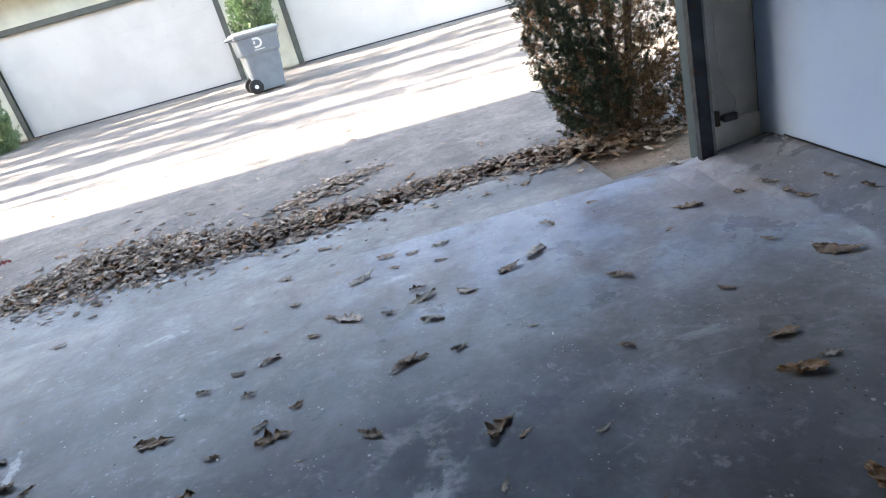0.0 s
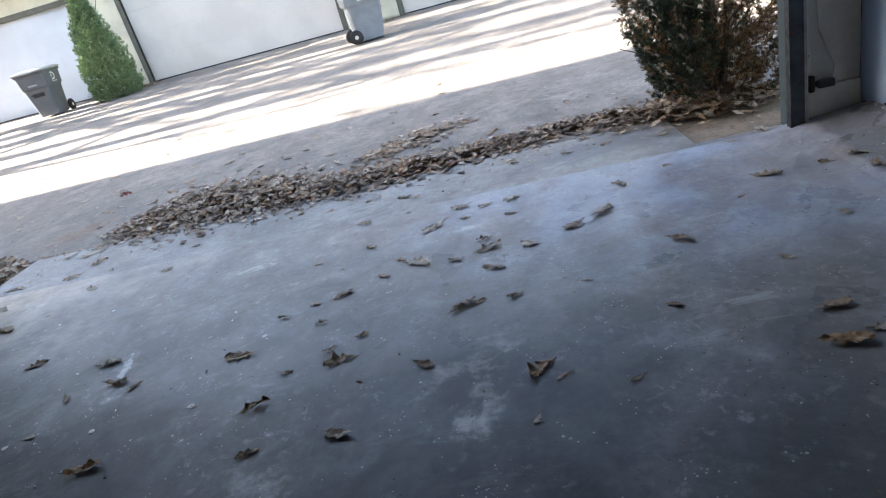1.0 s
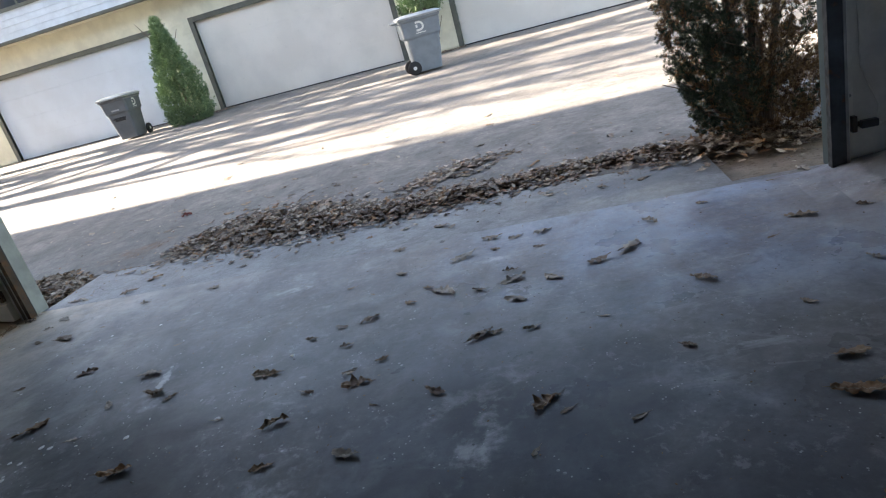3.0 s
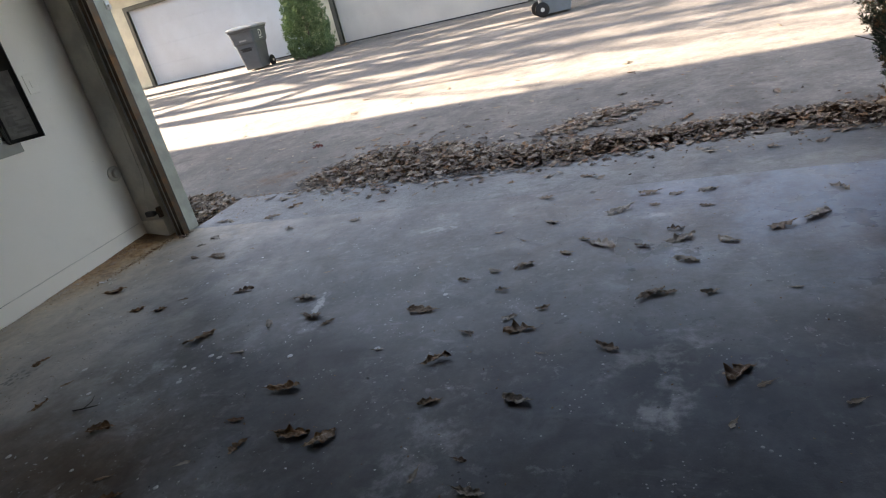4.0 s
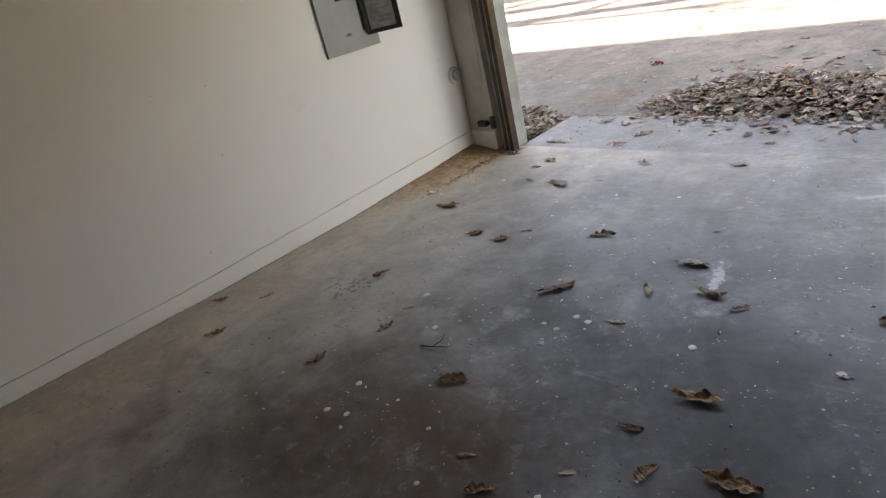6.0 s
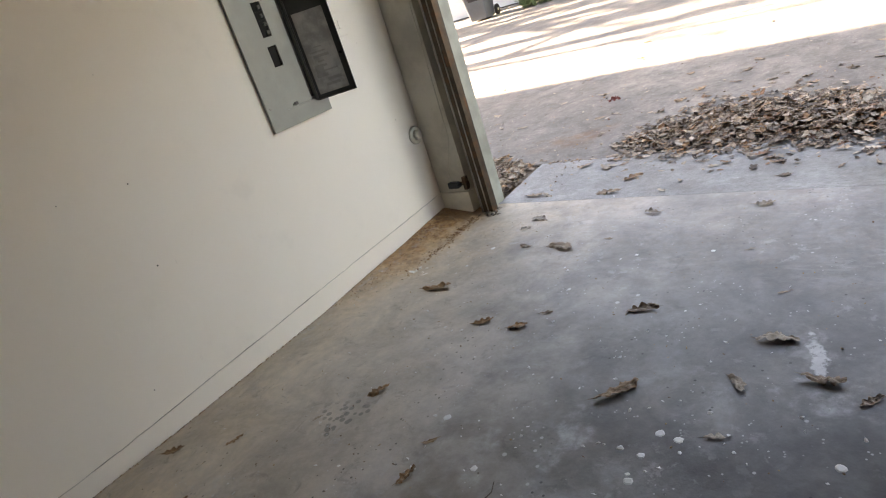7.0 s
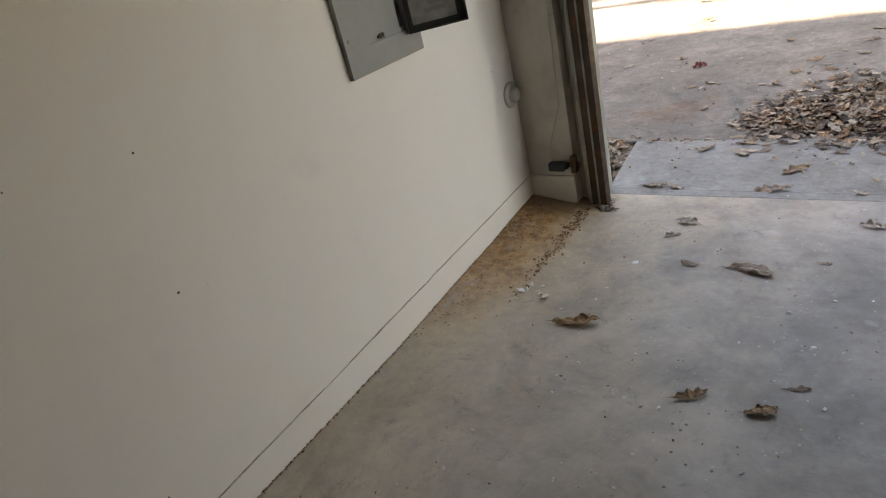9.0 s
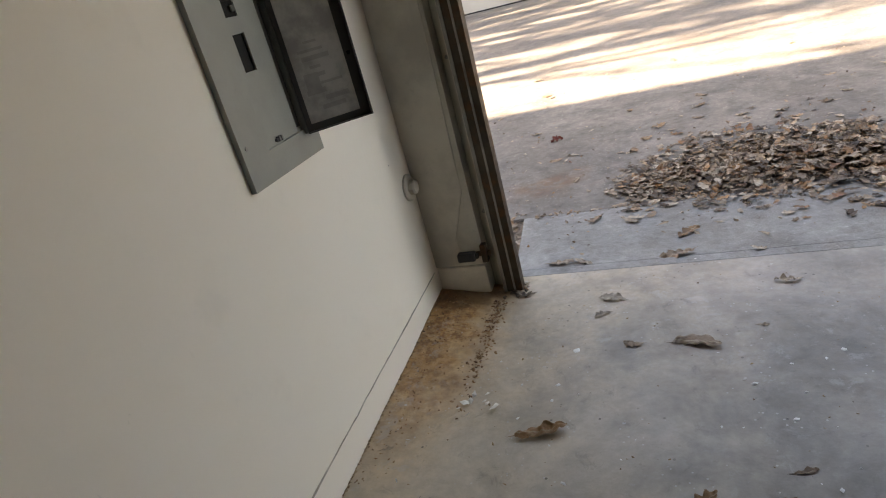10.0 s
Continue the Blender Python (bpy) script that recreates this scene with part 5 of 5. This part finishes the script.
def leaf_pile(label, spine, count, picked, ground, seed):
    """Leaves heaped along a line of (x, y, half width, height)."""
    rng = random.Random(seed)
    heap = tagged(new("leaf_pile"), label, "leaf pile", "leaf piles")
    verts, faces = [], []
    lengths = [math.dist(a[:2], b[:2]) * (a[2] + b[2]) for a, b in zip(spine, spine[1:])]

    def pick():
        k = rng.choices(range(len(lengths)), lengths)[0]
        u = rng.random()
        x, y, w, h = ((1 - u) * a + u * b for a, b in zip(spine[k], spine[k + 1]))
        g, d = rng.uniform(0, 6.28), abs(rng.gauss(0, 0.47))
        d *= 1 + 0.35 * noise.noise(Vector((x * 2.2, y * 2.2, seed)))
        px, py = x + w * d * math.cos(g) * 0.9, y + w * d * math.sin(g)
        top = h * max(0, 1 - d * d) ** 1.2 * (1 + 0.5 * noise.noise(Vector((px * 5, py * 5, seed + 4))))
        return px, py, top, d

    for i in range(count + picked):
        px, py, top, d = pick()
        z = ground(py) + 0.002 + top * (rng.uniform(0.75, 1.0) if i >= count else rng.uniform(0.2, 0.95))
        tip = 26 * min(1, top / 0.03)
        s = rng.uniform(0.35, 1.0)
        m = pose(px, py, z, rng.uniform(-tip, tip), rng.uniform(-tip, tip), rng.uniform(0, 360)) @ Matrix.Diagonal((s, s, s * rng.uniform(0.6, 1.2), 1))
        if i >= count:
            ob = new("leaf", rng.choice(PILE))
            ob.matrix_basis, ob.parent = m, heap
        else:
            v, f = rng.choice(PILE_RAW)
            j = len(verts)
            verts += [m @ p for p in v]
            faces += [tuple(a + j for a in q) for q in f]
    litter = leafy("leaf_litter", verts, faces, M_LITTER, heap)
    tagged(litter, "mixed brown and buff dry oak leaves", kind="stuff")
    return heap


PILE_MAIN = [(-2.80, 4.20, 0.20, 0.015), (-2.40, 4.33, 0.56, 0.045), (-2.0, 4.34, 0.68, 0.06), (-1.5, 4.16, 0.48, 0.055), (-0.9, 4.10, 0.36, 0.05), (-0.4, 4.13, 0.32, 0.045), (0.1, 4.19, 0.28, 0.03), (0.5, 4.22, 0.22, 0.015)]
outside = lambda y: ground_z(0.0, y)
leaf_pile("long drift of dry brown oak leaves on the driveway", PILE_MAIN, 6200, 290, outside, 31)
leaf_pile("thin drift of dry oak leaves on the driveway", [(-0.88, 4.62, 0.16, 0.008), (-0.55, 4.82, 0.36, 0.018), (-0.30, 4.95, 0.28, 0.012)], 380, 90, alley, 32)
leaf_pile("drift of pale dry leaves under the juniper", [(0.35, 4.30, 0.14, 0.02), (0.8, 4.18, 0.27, 0.05), (1.2, 4.02, 0.36, 0.08), (1.75, 3.92, 0.42, 0.07)], 1500, 200, outside, 33)
leaf_pile("brown leaves blown against the far garage wall", [(-8.9, 14.3, 0.2, 0.03), (-8.2, 14.5, 0.3, 0.04), (-7.7, 14.6, 0.15, 0.02)], 260, 40, alley, 35)
leaf_pile("brown leaves blown into the corner by the far door", [(-2.9, 14.6, 0.2, 0.03), (-2.2, 14.6, 0.25, 0.03), (-1.7, 14.7, 0.12, 0.02)], 220, 40, alley, 36)
leaf_pile("heap of dry leaves in the bare strip beside the apron", [(-3.42, 3.48, 0.10, 0.05), (-3.48, 3.72, 0.16, 0.06), (-3.66, 3.86, 0.36, 0.08), (-4.1, 4.0, 0.30, 0.05)], 1700, 160, lambda y: -0.055, 34)


# ---- crumbs of leaf and grit ----
def crumbs(name, label, count, spot, ground, size, seed, material):
    """Small torn flakes lying on the ground, too many to count."""
    rng = random.Random(seed)
    verts, faces = [], []
    for _ in range(count):
        x, y = spot(rng)
        s = size * rng.uniform(0.4, 1.3)
        m = pose(x, y, ground(x, y) + 0.0015, rng.uniform(-25, 25), rng.uniform(-25, 25), rng.uniform(0, 360))
        j = len(verts)
        n = rng.choice((4, 5))
        ring = [Vector((math.cos(6.283 * k / n) * s * rng.uniform(0.5, 1), math.sin(6.283 * k / n) * s * 0.6 * rng.uniform(0.5, 1), s * rng.uniform(0.0, 0.3))) for k in range(n)]
        verts += [m @ p for p in ring] + [m @ Vector((0, 0, s * 0.35))]
        faces += [(j + k, j + (k + 1) % n, j + n) for k in range(n)]
    ob = leafy(name, verts, faces, material, None)
    return tagged(ob, label, "debris", kind="stuff")


level = floor_z
crumbs("corner_grit", "rusty brown grit and leaf crumbs in the garage corner", 420, lambda q: (-3.53 + abs(q.gauss(0, 0.10)), 3.14 - abs(q.gauss(0, 0.45))), level, 0.006, 71, M_RUSTGRIT)
crumbs("slab_edge_grit", "line of leaf crumbs along a crack in the floor", 340, lambda q: (-3.29 + q.gauss(0, 0.016), 3.05 - abs(q.gauss(0, 0.27))), level, 0.009, 72, M_RUSTGRIT)
crumbs("joint_litter", "torn leaf bits in the joint between apron and driveway", 300, lambda q: (-3.3 + 4.3 * q.random() ** 1.6, 3.982 + q.gauss(0, 0.02)), ground_z, 0.016, 73, M_LITTER)
crumbs("apron_litter", "small leaf bits scattered over the apron", 260, lambda q: (q.uniform(-3.3, 1.1), 3.97 - abs(q.gauss(0, 0.2))), ground_z, 0.013, 74, M_LITTER)
crumbs("driveway_litter", "small leaf bits scattered round the drifts", 700, lambda q: (q.uniform(-4.5, 1.0), 4.0 + abs(q.gauss(0, 1.1))), ground_z, 0.014, 75, M_LITTER)
crumbs("floor_crumbs", "dark leaf crumbs scattered over the garage floor", 850, lambda q: (q.uniform(-3.5, 1.5), q.uniform(0.3, 3.24)), level, 0.0055, 76, M_GRIT)
# dense crumbs added to draw the dark gap between floor and wall
crumbs("wall_foot_grit", "dark crumbs laid to draw the dark gap at the wall's foot", 900, lambda q: (-3.545 + abs(q.gauss(0, 0.004)), q.uniform(0.2, 3.1)), level, 0.006, 81, M_GRIT)
crumbs("plaster_flakes", "white flakes of paint on the garage floor", 230, lambda q: (-1.9 + q.gauss(0, 0.8), 1.7 + q.gauss(0, 0.55)), level, 0.009, 77, M_WHITE)
crumbs("jamb_fluff", "clump of leaf fluff at the foot of the track", 60, lambda q: (-3.235 + q.gauss(0, 0.022), 3.12 + q.gauss(0, 0.025)), lambda x, y: floor_z(x, y) + 0.004, 0.020, 78, M_LITTER)
crumbs("paint_flakes", "cluster of white peeled paint flakes near the wall", 9, lambda q: (-3.24 + q.gauss(0, 0.035), 2.42 + q.gauss(0, 0.035)), level, 0.026, 79, M_BASE)


def paint_drops(places):
    """Flat dried drops of white paint."""
    rng = random.Random(83)
    bm = bmesh.new()
    for x, y in places:
        r, n = rng.uniform(0.007, 0.014), 11
        z = floor_z(x, y)
        ring = [bm.verts.new((x + r * rng.uniform(0.75, 1.15) * math.cos(6.283 * k / n), y + r * rng.uniform(0.75, 1.15) * math.sin(6.283 * k / n), z + 0.0002)) for k in range(n)]
        top = [bm.verts.new((x + 0.7 * (v.co.x - x), y + 0.7 * (v.co.y - y), z + 0.0016)) for v in ring]
        for k in range(n):
            bm.faces.new((ring[k], ring[(k + 1) % n], top[(k + 1) % n], top[k]))
        bm.faces.new(top)
    return tagged(part("paint_drops", bm, M_WHITE), "dried white paint drops on the concrete floor", "paint", kind="stuff")


paint_drops([(-1.87, 1.60), (-1.81, 1.59), (-1.81, 1.50), (-2.22, 1.41), (-2.43, 1.57), (-1.79, 1.68), (-1.92, 2.69), (-1.74, 1.67), (-1.39, 1.68), (-2.03, 1.06), (-1.85, 1.02), (-1.73, 0.86), (-2.22, 1.05), (-1.82, 1.52), (-1.02, 1.73), (-0.88, 2.13), (-2.13, 0.93), (-1.44, 0.99), (-2.21, 0.91), (-2.21, 2.65), (-2.38, 2.36), (-3.00, 2.52), (-2.96, 2.70)])
twig = new("twig")
twig.matrix_basis = pose(-2.13, 1.30, 0.0)
tagged(twig, "thin dry forked twig on the garage floor", "twig")
part("stem", tube(bmesh.new(), [(-0.05, 0, 0.004), (0, 0.01, 0.008), (0.06, 0.03, 0.012)], [0.003, 0.0025, 0.0015], 5), M_BARK, twig)
part("side_shoot", tube(bmesh.new(), [(0, 0.01, 0.008), (0.02, 0.04, 0.02), (0.015, 0.065, 0.03)], [0.002, 0.0016, 0.001], 5), M_BARK, twig)
